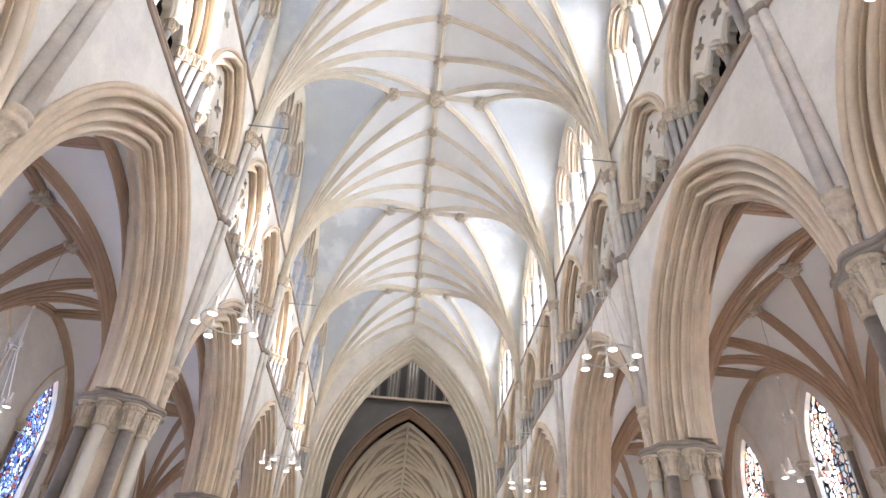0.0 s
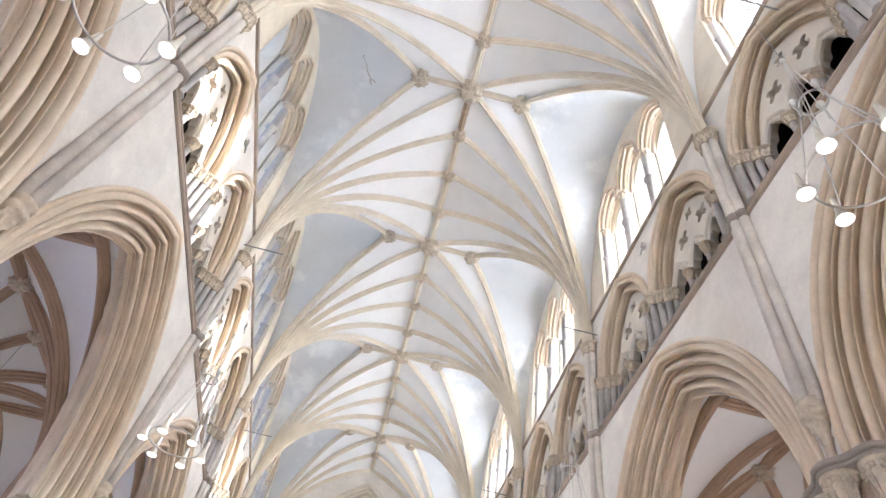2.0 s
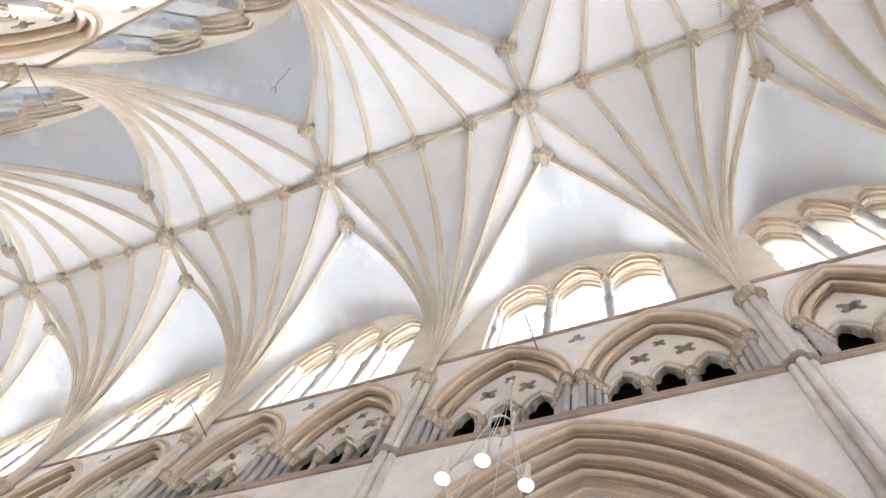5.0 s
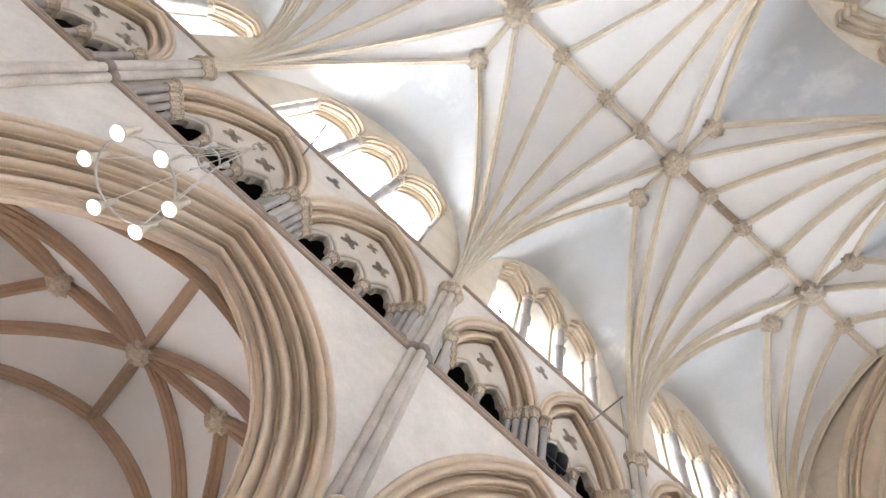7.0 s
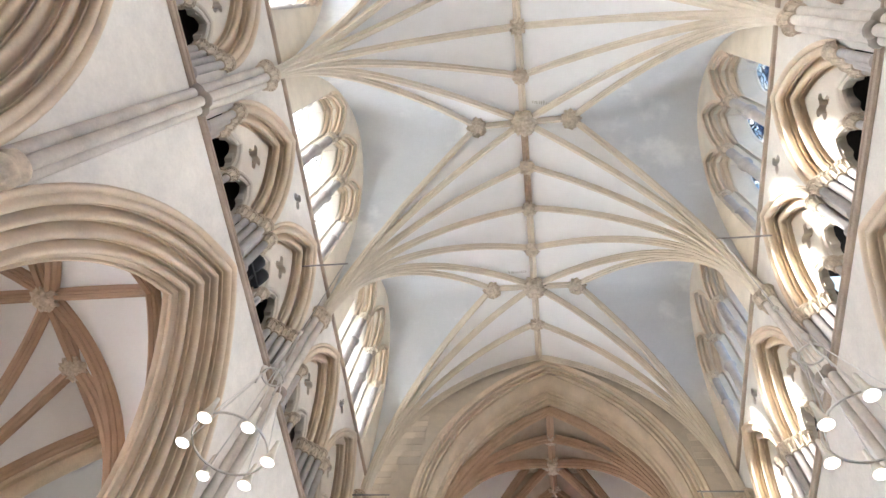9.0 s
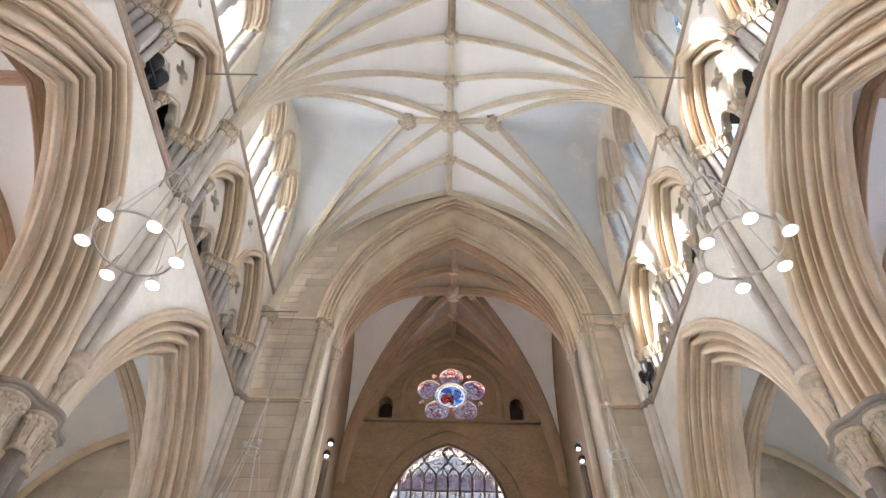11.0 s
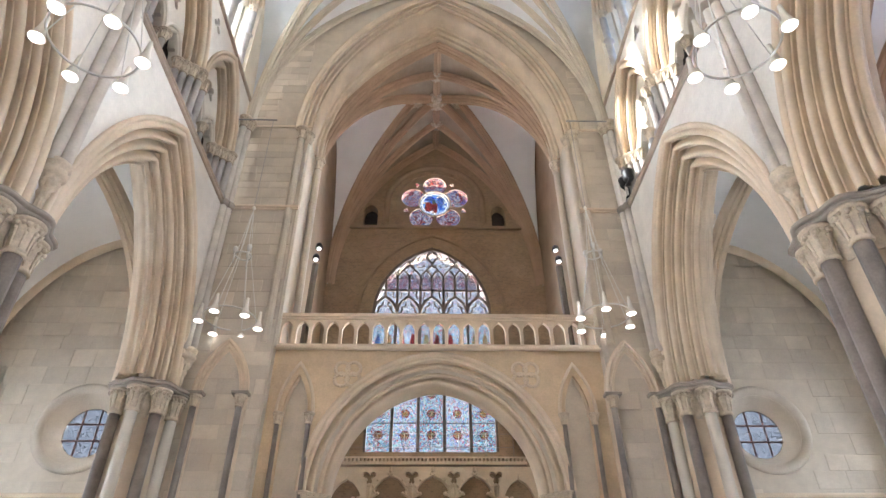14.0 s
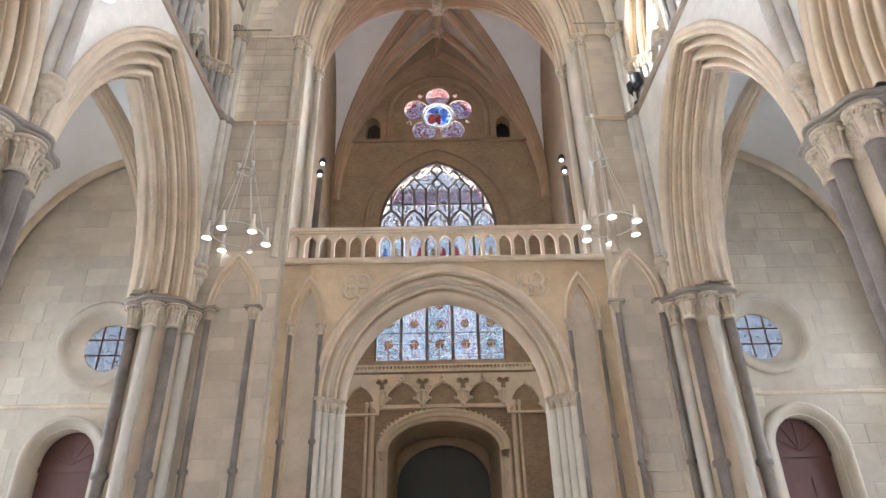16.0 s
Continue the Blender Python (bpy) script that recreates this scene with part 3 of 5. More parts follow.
def bay_meshes(L):
    k = round(L, 2)
    if k in CACHE:
        return CACHE[k]
    half = L / 2
    d = {}
    ao, ro, ai, ri = arcade_shape(half)
    bm = bmesh.new()
    plate(bm, [(half, Z_CAP), (half, Z_STR), (-half, Z_STR), (-half, Z_CAP)] + arch(0, Z_CAP, ao, ro, 16)[::-1], [], 0, 1.3, loc)
    d["spandrel"] = finish(bm, "spandrel", M_PLASTER)
    bm = bmesh.new()
    front = [(1.0, 0.01), (1.02, -0.05), (0.98, -0.09), (0.93, -0.07), (0.90, -0.01)] + moulding((0.90, 0.0), (0.0, 0.60), 4)
    back = [(r, 1.3 - w) for r, w in front[::-1]]
    arch_sweep(bm, 0, Z_CAP, ai, ri, front + back, loc, 18)
    d["arcade_arch"] = finish(bm, "arcade_arch", M_STONE, True)
    bm = bmesh.new()
    for z, r, w in ((Z_STR, 0.06, -0.02), (Z_STR + 0.06, 0.04, -0.06)):
        tube(bm, (w, -half, z), (w, half, z), r, 8)
    box(bm, -0.02, 0.62, -half, half, Z_STR - 0.03, Z_STR + 0.06)
    d["string_course"] = finish(bm, "string_course", M_STRING)
    bm = bmesh.new()
    tube(bm, (0.03, -half, Z_STR2), (0.03, half, Z_STR2), 0.045, 8)
    box(bm, 0.0, 1.6, -half, half, Z_STR2 - 0.05, Z_STR2 + 0.03)
    d["upper_string"] = finish(bm, "upper_string_course", M_STRING)
    # triforium
    to = (half - 0.42) / 2
    zs, rise_o = 14.15, 2.72
    R = (to * to + rise_o * rise_o) / (2 * to)
    c = to - R
    Ri = R - 0.44
    ti, tri = c + Ri, math.sqrt(Ri * Ri - c * c)
    uc = to + 0.05
    bm = bmesh.new()
    plate(bm, [(half, Z_STR + 0.06), (half, Z_STR2 - 0.05), (-half, Z_STR2 - 0.05), (-half, Z_STR + 0.06)],
          [opening(q, Z_STR + 0.09, zs, to - 0.04, rise_o - 0.05, 12) for q in (-uc, uc)] + [foil(0, 16.42, 0.25, 3, 24, math.pi / 2)], 0.08, 0.66, loc)
    d["triforium_wall"] = finish(bm, "triforium_wall", M_PLASTER)
    bm = bmesh.new()
    prof = [(0.50, 0.09), (0.52, 0.03), (0.48, -0.01), (0.43, 0.02), (0.41, 0.08)] + moulding((0.41, 0.08), (0.0, 0.52), 2) + [(0.0, 0.70)]
    arch_sweep(bm, 0, zs, ti, tri, prof, loc, 12)
    d["tri_arch"] = finish(bm, "arch_moulding", M_STONE, True)
    n_sub = 3 if L > 7 else 2
    pw = 2 * ti / n_sub
    holes = []
    for i in range(n_sub):
        holes.append(cusped(-ti + pw * (i + 0.5), Z_STR + 0.09, 14.02, pw * 0.40, 0.62))
    if n_sub == 3:
        eyes = [(q * ti * 0.37, 15.36, 0.28) for q in (-1, 1)] + [(0, 15.93, 0.19)]
    else:
        eyes = [(0, 15.45, 0.31)]
    holes += [foil(u, z, r, 4, 48, math.pi / 4, 0.62) for u, z, r in eyes]
    bm = bmesh.new()
    plate(bm, opening(0, Z_STR + 0.07, zs, ti + 0.03, tri + 0.03, 12), holes, 0.50, 0.68, loc)
    for i in range(n_sub):
        q = -ti + pw * (i + 0.5)
        arch_sweep(bm, q, 14.02, pw * 0.44, 0.70, [(0.13, 0.50), (0.125, 0.43), (0.09, 0.40), (0.05, 0.42), (0.03, 0.47), (0.0, 0.47), (-0.01, 0.43), (-0.05, 0.41), (-0.085, 0.44), (-0.09, 0.5)], loc, 8)
    d["tympanum"] = finish(bm, "tympanum", M_PALESHAFT)
    # Brown discs close the eyes; the holes' shade is in their colour.
    bm = bmesh.new()
    for u, z, r in eyes:
        plate(bm, [(u + 1.08 * r * math.cos(t), z + 1.08 * r * math.sin(t)) for t in [2 * math.pi * i / 16 for i in range(16)]], [], 0.69, 0.72, loc)
    d["eye_shade"] = finish(bm, "quatrefoil_back", M_BROWN)
    d["tri_shaft"] = shaft_mesh("shaft", 0.08, Z_STR + 0.06, 13.86, M_SHAFT)
    d["sub_shaft"] = shaft_mesh("shaft", 0.075, Z_STR + 0.06, 13.78, M_SHAFT)
    d["tri"] = (uc, ti, pw, n_sub)
    # clerestory
    p = L * 0.222
    heads = [(-p, 20.45, p / 2 - 0.07, 1.15), (0, 20.62, p / 2 - 0.07, 1.55), (p, 20.45, p / 2 - 0.07, 1.15)]
    bm = bmesh.new()
    plate(bm, [(half - 0.02, Z_STR2 + 0.02), (half - 0.02, 23.4), (-half + 0.02, 23.4), (-half + 0.02, Z_STR2 + 0.02)],
          [opening(u, Z_STR2 + 0.05, zz, a + 0.03, rr + 0.03, 10) for u, zz, a, rr in heads], 0.28, 0.58, loc)
    d["cler_wall"] = finish(bm, "clerestory_screen", M_RIB)
    bm = bmesh.new()
    hole = [(1.5 * p - 0.03, Z_STR2 + 0.05)]
    for u, zz, a, rr in heads[::-1]:
        hole += arch(u, zz + 0.05, p / 2 - 0.03, rr + 0.16, 10)
    hole += [(-1.5 * p + 0.03, Z_STR2 + 0.05)]
    plate(bm, [(half - 0.02, Z_STR2 + 0.02), (half - 0.02, 23.4), (-half + 0.02, 23.4), (-half + 0.02, Z_STR2 + 0.02)], [hole], 0.0, 0.20, loc)
    d["cler_front"] = finish(bm, "front_order", M_RIB)
    bm = bmesh.new()
    for u, zz, a, rr in heads:
        arch_sweep(bm, u, zz + 0.05, p / 2 - 0.17, rr + 0.02, [(0.17, 0.0), (0.17, -0.04)] + rolls((0.14, -0.02), (0.0, 0.22), 2, -0.9, 6) + [(0.0, 0.3)], loc, 10)
    d["cler_hood"] = finish(bm, "arch_order", M_STONE, True)
    bm = bmesh.new()
    for u, zz, a, rr in heads:
        arch_sweep(bm, u, zz, a - 0.05, rr - 0.05, rolls((0.26, 0.26), (0.0, 0.46), 3, -0.6) + [(0, 0.6)], loc, 10)
    d["cler_arch"] = finish(bm, "arch_moulding", M_STONE, True)
    d["cler_shaft"] = shaft_mesh("shaft", 0.135, Z_STR2 + 0.03, 20.16, M_SHAFT, 18.9)
    d["cler_p"] = p
    lights = [(u, zz - 0.25, a - 0.17, rr - 0.25) for u, zz, a, rr in heads]
    bm = bmesh.new()
    plate(bm, [(half, 16.9), (half, 24.3), (-half, 24.3), (-half, 16.9)], [opening(u, 17.4, zz + 0.12, a + 0.14, rr + 0.14, 10) for u, zz, a, rr in lights], 0.62, 1.30, loc)
    d["window_wall"] = finish(bm, "window_wall", M_RIB)
    bm = bmesh.new()
    for u, zz, a, rr in lights:
        arch_sweep(bm, u, zz, a, rr, [(0.20, 0.60), (0.16, 0.64), (0.03, 1.02), (0.0, 1.06), (0.0, 1.3)], loc, 10, legs=zz - 17.4)
    d["reveal"] = finish(bm, "reveal", M_PALESHAFT)
    panes = []
    for u, zz, a, rr in lights:
        bm = bmesh.new()
        plate(bm, opening(u, 17.4, zz, a + 0.02, rr + 0.02, 10), [], 1.10, 1.11, loc)
        panes.append(finish(bm, "pane", M_GLASS_CLER))
    d["panes"] = panes
    d["panes_north"] = []
    for me in panes:
        me = me.copy()
        me.materials[0] = M_GLASS_CLER_N
        d["panes_north"].append(me)
    # gallery behind the triforium, coloured near-black for shade; slabs shut out light
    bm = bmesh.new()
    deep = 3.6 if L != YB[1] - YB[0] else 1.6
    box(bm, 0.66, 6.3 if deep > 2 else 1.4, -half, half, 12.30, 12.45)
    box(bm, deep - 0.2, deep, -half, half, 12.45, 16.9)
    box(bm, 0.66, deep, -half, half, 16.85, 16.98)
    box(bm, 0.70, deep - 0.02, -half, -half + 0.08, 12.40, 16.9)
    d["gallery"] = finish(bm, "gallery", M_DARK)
    CACHE[k] = d
    return d


CAP_TRI, CAP_SUB, CAP_CLER = capital(0.10, 0.36), capital(0.092, 0.32), capital(0.115, 0.36)
WALLS = {}
for s, nm in ((1, "wall_south"), (-1, "wall_north")):
    wall = thing(nm, None, "plastered nave wall with moulded arcade, triforium and clerestory", "wall", kind="structure")
    WALLS[s] = wall
    for ya, yb in BAYS:
        L, ym = yb - ya, (ya + yb) / 2
        d = bay_meshes(L)
        m = side(s, ym)
        part("spandrel", d["spandrel"], wall, m)
        part("arcade_arch", d["arcade_arch"], wall, m, "deeply moulded cream limestone arcade arch")
        part("string_course", d["string_course"], wall, m)
        part("upper_string_course", d["upper_string"], wall, m)
        part("triforium_wall", d["triforium_wall"], wall, m)
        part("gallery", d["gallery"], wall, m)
        uc, ti, pw, n_sub = d["tri"]
        for q in (-uc, uc):
            ta = part("triforium_arch", d["tri_arch"], wall, m @ Matrix.Translation((0, q, 0)), "moulded triforium arch over cusped openings")
            part("tympanum", d["tympanum"], ta)
            part("quatrefoil_back", d["eye_shade"], ta)
            for e in (-1, 1):
                for i in range(4):
                    w, u = 0.44 - 0.15 * i, e * (ti - 0.02 + 0.115 * i)
                    part("shaft", d["tri_shaft"], ta, Matrix.Translation((w, u, 0)), "grey marble shaft")
                    part("capital", CAP_TRI, ta, Matrix.Translation((w, u, 13.85)))
            for i in range(1, n_sub):
                for w in (0.40, 0.60):
                    part("shaft", d["sub_shaft"], ta, Matrix.Translation((w, -ti + pw * i, 0)), "grey marble shaft")
                    part("capital", CAP_SUB, ta, Matrix.Translation((w, -ti + pw * i, 13.72)))
        cs = part("clerestory_screen", d["cler_wall"], wall, m)
        part("arch_moulding", d["cler_arch"], cs)
        part("front_order", d["cler_front"], cs)
        part("arch_order", d["cler_hood"], cs)
        for i in (-1.5, -0.5, 0.5, 1.5):
            part("shaft", d["cler_shaft"], cs, Matrix.Translation((0.24, i * d["cler_p"], 0)), "grey marble shaft")
            part("capital", CAP_CLER, cs, Matrix.Translation((0.24, i * d["cler_p"], 20.14)))
        win = part("clerestory_window", d["window_wall"], wall, m, "three-light lancet window with pale leaded glass")
        part("reveal", d["reveal"], win)
        for pn in d["panes" if s > 0 else "panes_north"]:
            g = part("pane", pn, win)
            g.visible_shadow = False

# ---- vault shafts with their corbels ----
bm = bmesh.new()
tube(bm, (0, 0, 8.1), (0, 0, 15.6), 0.095, 12)
VS_SHAFT = finish(bm, "colonnette", material("grey_wall_shaft_stone", (0.70, 0.64, 0.565), 0.8, 0.22, 2.0, 26, 0.1, (0.55, 0.49, 0.43), 0.6), True)
bm = bmesh.new()
for w, u in ((-0.06, -0.15), (-0.06, 0.15), (-0.16, 0.0)):
    lathe(bm, [(0.10, -0.12), (0.15, -0.05), (0.16, 0.03), (0.11, 0.1)], 10, (w, u, Z_STR + 0.03))
VS_RING = finish(bm, "shaft_ring", M_MOULD_DARK, True)
VS_CAP = capital_mesh("capital", 0.115, 0.40)
VS_CORBEL = carved("corbel", [(0.025, 7.22), (0.041, 7.27), (0.061, 7.34), (0.049, 7.42), (0.074, 7.52), (0.090, 7.58), (0.074, 7.63), (0.115, 7.72), (0.148, 7.79), (0.123, 7.82), (0.180, 7.88), (0.205, 7.90), (0.221, 7.93), (0.221, 7.98), (0.189, 8.0), (0.189, 8.06), (0.221, 8.10), (0.221, 8.16), (0.164, 8.2)], 36, M_CARVED, 0.24, 7, (-0.06, 0, 0), 8)
for s in (1, -1):
    for y in YB[:-1]:
        yy = y + (0.12 if y == YB[0] else 0)
        v = thing("vault_shaft", None, "clustered stone vault shaft on a carved leaf corbel", "wall shaft", "vault shafts", m=side(s, yy))
        for w, u in ((-0.06, -0.15), (-0.06, 0.15), (-0.16, 0.0)):
            part("colonnette", VS_SHAFT, v, Matrix.Translation((w, u, 0)))
        part("shaft_ring", VS_RING, v)
        for w, u in ((-0.06, -0.16), (-0.06, 0.16), (-0.17, 0.0)):
            part("capital", VS_CAP, v, Matrix.Translation((w, u, 15.55)))
        part("corbel", VS_CORBEL, v)

# ---- arcade piers ----
bm = bmesh.new()
lathe(bm, [(1.15, 0), (1.15, 0.25), (1.0, 0.3), (1.05, 0.5), (0.9, 0.6)], 24)
PIER_BASE = finish(bm, "base", M_STONE)
bm = bmesh.new()
lathe(bm, [(0.64, 0.5), (0.64, 6.45)], 32, lobes=8, lobe=0.10)
PIER_CORE = finish(bm, "core", M_STONE, True)
PIER_DARK = shaft_mesh("shaft", 0.155, 0.55, 6.45, M_MARBLE, 3.35)
PIER_PALE = shaft_mesh("shaft", 0.155, 0.55, 6.45, M_PALESHAFT)
PIER_CAP = capital(0.175, 0.56)
bm = bmesh.new()
for z0, z1, r in ((7.0, 7.06, 1.08), (7.06, 7.12, 1.14), (7.12, 7.17, 1.08)):
    lathe(bm, [(r * 0.97, z0), (r, z0 + 0.015), (r, z1 - 0.015), (r * 0.97, z1)], 48, lobes=8, lobe=0.06)
PIER_ABACUS = finish(bm, "abacus", M_MOULD_DARK, True)
bm = bmesh.new()
lathe(bm, [(0.62, 6.4), (0.64, 6.6), (0.72, 7.0)], 24)
PIER_BELL = finish(bm, "bell", M_CARVED)
for s in (1, -1):
    for j, y in enumerate(YB[:-1]):
        p = thing("pier", None, "clustered limestone pier with grey marble shafts and leaf capitals", "pier", "arcade piers", m=Matrix.Translation((s * 6.34 if j or s > 0 else -6.22, y, 0)) @ Matrix.Diagonal((0.82, 0.82, 1.0, 1.0) if j else (0.78, 0.78, 1.0, 1.0)))
        for nm, me in (("base", PIER_BASE), ("core", PIER_CORE), ("bell", PIER_BELL), ("abacus", PIER_ABACUS)):
            part(nm, me, p)
        for i in range(8):
            t = math.pi * i / 4
            x, yy = 0.80 * math.cos(t), 0.80 * math.sin(t)
            dark = (i % 2 == 1) or (j == 1)
            part("shaft", PIER_DARK if dark else PIER_PALE, p, Matrix.Translation((x, yy, 0)), "polished grey marble shaft" if dark else "pale limestone shaft")
            part("capital", PIER_CAP, p, Matrix.Translation((x, yy, 6.45)))

# ---- aisles: outer walls with lancets ----
GL_LANCET = {}
for s, nm in ((1, "wall_aisle_south"), (-1, "wall_aisle_north")):
    wall = thing(nm, None, "plastered aisle wall with tall stained lancet windows", "wall", kind="structure")
    for ya, yb in zip([-18.0] + AISLE_Y, AISLE_Y):
        L, ym = yb - ya, (ya + yb) / 2
        key = (round(L, 2), s)
        if key not in GL_LANCET:
            k = L / 7.8
            lan = [(q * 1.95 * k, 3.2, 8.25, 0.72, 1.75) for q in (-1, 1)] if L > 5 else []
            bm = bmesh.new()
            plate(bm, [(L / 2, 0), (L / 2, 14.0), (-L / 2, 14.0), (-L / 2, 0)], [opening(*o) for o in lan], 0, 0.7, loc)
            a = finish(bm, "bay_wall", M_PLASTER)
            bm = bmesh.new()
            for u, zb, zz, aa, rr in lan:
                arch_sweep(bm, u, zz, aa, rr, rolls((0.42, -0.03), (0.0, 0.14), 3, -0.6) + [(0.0, 0.2)], loc, 10, legs=zz - zb)
            b = finish(bm, "window_moulding", M_STONE, True)
            bm = bmesh.new()
            u, zb, zz, aa, rr = (0, 3.2, 8.25, 0.72, 1.75)
            plate(bm, opening(u, zb, zz, aa + 0.01, rr + 0.01, 10), [], 0.15, 0.16, loc)
            c = finish(bm, "pane", M_GLASS_CLER if L > 9 else M_GLASS_S if s > 0 else M_GLASS_N)
            sh = shaft_mesh("shaft", 0.09, 3.3, 7.95, M_MARBLE)
            GL_LANCET[key] = (a, b, c, sh, [o[0] for o in lan])
        a, b, c, sh, us = GL_LANCET[key]
        m = side(s, ym, 11.35 if ya > -10 else 13.0)
        part("bay_wall", a, wall, m)
        w = part("aisle_window", b, wall, m, "stained glass lancet in a moulded stone frame")
        for u in us:
            g = part("pane", c, w, Matrix.Translation((0, u, 0)))
            g.visible_shadow = False
            for e in (-1, 1):
                part("shaft", sh, w, Matrix.Translation((-0.05, u + e * 0.98, 0)))
                part("capital", CAP_CLER, w, Matrix.Translation((-0.05, u + e * 0.98, 7.93)))
    for y in AISLE_Y:
        v = thing("wall_respond", None, "clustered aisle wall respond shaft with leaf capital", "wall shaft", "aisle responds", m=side(s, y, 11.30))
        bm = bmesh.new()
        for w, u in ((0.02, -0.2), (0.02, 0.2), (-0.12, 0)):
            tube(bm, (w, u, 0.4), (w, u, 6.75), 0.12, 10)
        part("shaft", finish(bm, "shaft", M_PALESHAFT, True), v)
        part("capital", capital(0.2, 0.5), v, Matrix.Translation((-0.02, 0, 6.68)))

# ---- high plain vault of the western chambers, with the arch that closes the aisle ----
for s in (1, -1):
    cv = thing("ceiling_west_chamber", None, "plain white plastered tunnel vault of the western chamber", "vault", kind="structure")
    outer = [(s * (9.0 + 4.0 * math.cos(t)), 8.4 + 5.25 * math.sin(t)) for t in [math.pi / 2 * i / 16 for i in range(17)]] + [(s * 8.0, 13.55), (s * 6.95, 13.2)]
    bm = bmesh.new()
    rows = [[bm.verts.new((x, y, z)) for x, z in outer] for y in (-18.05, -15.0, -12.0, -8.6)]
    for a, b in zip(rows, rows[1:]):
        for i in range(len(outer) - 1):
            bm.faces.new((a[i], a[i + 1], b[i + 1], b[i]))
    part("web", finish(bm, "web", M_WEB, True), cv)
    bm = bmesh.new()
    prof = [(0.0, 0.0), (0.0, 0.10), (-0.06, 0.14), (-0.10, 0.24), (-0.16, 0.24), (-0.20, 0.12), (-0.20, 0.0)]
    rows = []
    for w, inn in prof:
        rows.append([bm.verts.new((s * 9.0 + (x - s * 9.0) * (1 - inn / 4.5), -17.95 - w, 8.4 + (z - 8.4) * (1 - inn / 4.5))) for x, z in outer])
    for a, b in zip(rows, rows[1:]):
        for i in range(len(outer) - 1):
            bm.faces.new((a[i], a[i + 1], b[i + 1], b[i]))
    part("wall_rib", finish(bm, "wall_rib", M_STONE, True), cv)
    bm = bmesh.new()
    u0, u1 = sorted((s * 6.9, s * 13.3))
    plate(bm, [(u1, 0), (u1, 14.0), (u0, 14.0), (u0, 0)], [opening(s * 9.12, 0.02, Z_CAP, 2.16, 4.3, 14)], 8.5, 9.1, west)
    for end in ((s * 9.4, -11.2, 13.3), (s * 8.6, -16.0, 13.4)):
        part("rib", rib_mesh("rib", rib_curve((s * 6.75, -14.8, 7.3), end), M_STONE, 1.4), cv)
    part("aisle_end_wall", finish(bm, "aisle_end_wall", M_PLASTER), cv)
    bm = bmesh.new()
    arch_sweep(bm, s * 9.12, Z_CAP, 1.95, 4.05, moulding((0.26, 8.45), (0.0, 8.7), 2) + [(0.0, 9.0), (0.26, 9.2)], west, 16)
    part("transverse_arch", finish(bm, "transverse_arch", M_STONE, True), cv)

# ---- floor, unseen roof deck, sky behind the windows ----
def backdrop(corners, mat):
    bm = bmesh.new()
    bm.faces.new([bm.verts.new(c) for c in corners])
    thing("backdrop", finish(bm, "backdrop", mat), "bright plain sky behind the windows", "sky", kind="structure")


backdrop([(7.5, -16, 24.7), (7.5, 38, 24.7), (24, 38, 32.0), (24, -16, 32.0)], sky_glow("sky_south", (1.0, 0.98, 0.95), 3.2))
backdrop([(-9.5, -16, 16.5), (-9.5, 38, 16.5), (-12.0, 38, 34), (-12.0, -16, 34)], sky_glow("sky_north", (0.72, 0.86, 1.0), 0.5))
backdrop([(15, -19, 0), (15, 38, 0), (15, 38, 15.5), (15, -19, 15.5)], sky_glow("sky_aisle_south", (1.0, 0.98, 0.95), 0.32))
backdrop([(-15, -19, 0), (-15, 38, 0), (-15, 38, 15.5), (-15, -19, 15.5)], sky_glow("sky_aisle_north", (0.9, 0.95, 1.0), 0.45))
backdrop([(-24, -28, 0), (24, -28, 0), (24, -28, 34), (-24, -28, 34)], sky_glow("sky_west", (0.96, 0.97, 1.0), 0.41))
thing("floor", box_mesh("floor", M_FLAG, -13.6, 13.6, -25.5, 85, -0.3, 0), "unseen flagstone floor, kept pale to bounce light up", "floor", kind="structure")
# Unseen deck added over the nave vault to shut out sky light.
thing("unseen_roof_nave", box_mesh("roof", M_DARK, -7.6, 7.6, -16.6, 37.4, 24.3, 24.5), "unseen dark deck over the vault, keeps sky light out", "roof", kind="structure")


# ---- west end ----
def ashlar(parent, place, u0, u1, z0, z1, w, mat, course=0.36, seed=1, skip=None, cap=300):
    """Courses of dressed blocks, proud of the wall behind them."""
    rnd = random.Random(seed)
    z, n = z0, 0
    while z < z1 - 0.12:
        h = min(course * rnd.uniform(0.85, 1.2), z1 - z)
        u = u0 - rnd.uniform(0, 0.4)
        while u < u1 - 0.02:
            ln = rnd.uniform(0.45, 1.15)
            a, b = max(u, u0), min(u + ln, u1)
            u += ln
            if b - a < 0.08 or (skip and any(skip(p, q) for p in (a, (a + b) / 2, b) for q in (z, z + h))):
                continue
            bm = bmesh.new()
            g, pr = 0.003, 0.006 + rnd.uniform(0, 0.007)
            e = 0.005
            f = [bm.verts.new(place(p, q, w)) for p, q in ((a + g, z + g), (b - g, z + g), (b - g, z + h - g), (a + g, z + h - g))]
            t = [bm.verts.new(place(p, q, w - pr)) for p, q in ((a + g + e, z + g + e), (b - g - e, z + g + e), (b - g - e, z + h - g - e), (a + g + e, z + h - g - e))]
            bm.faces.new(t)
            for i in range(4):
                bm.faces.new((f[i], f[(i + 1) % 4], t[(i + 1) % 4], t[i]))
            if n < cap:
                part("block", finish(bm, "block", mat), parent)
                n += 1
            else:
                bm.free()
        z += h


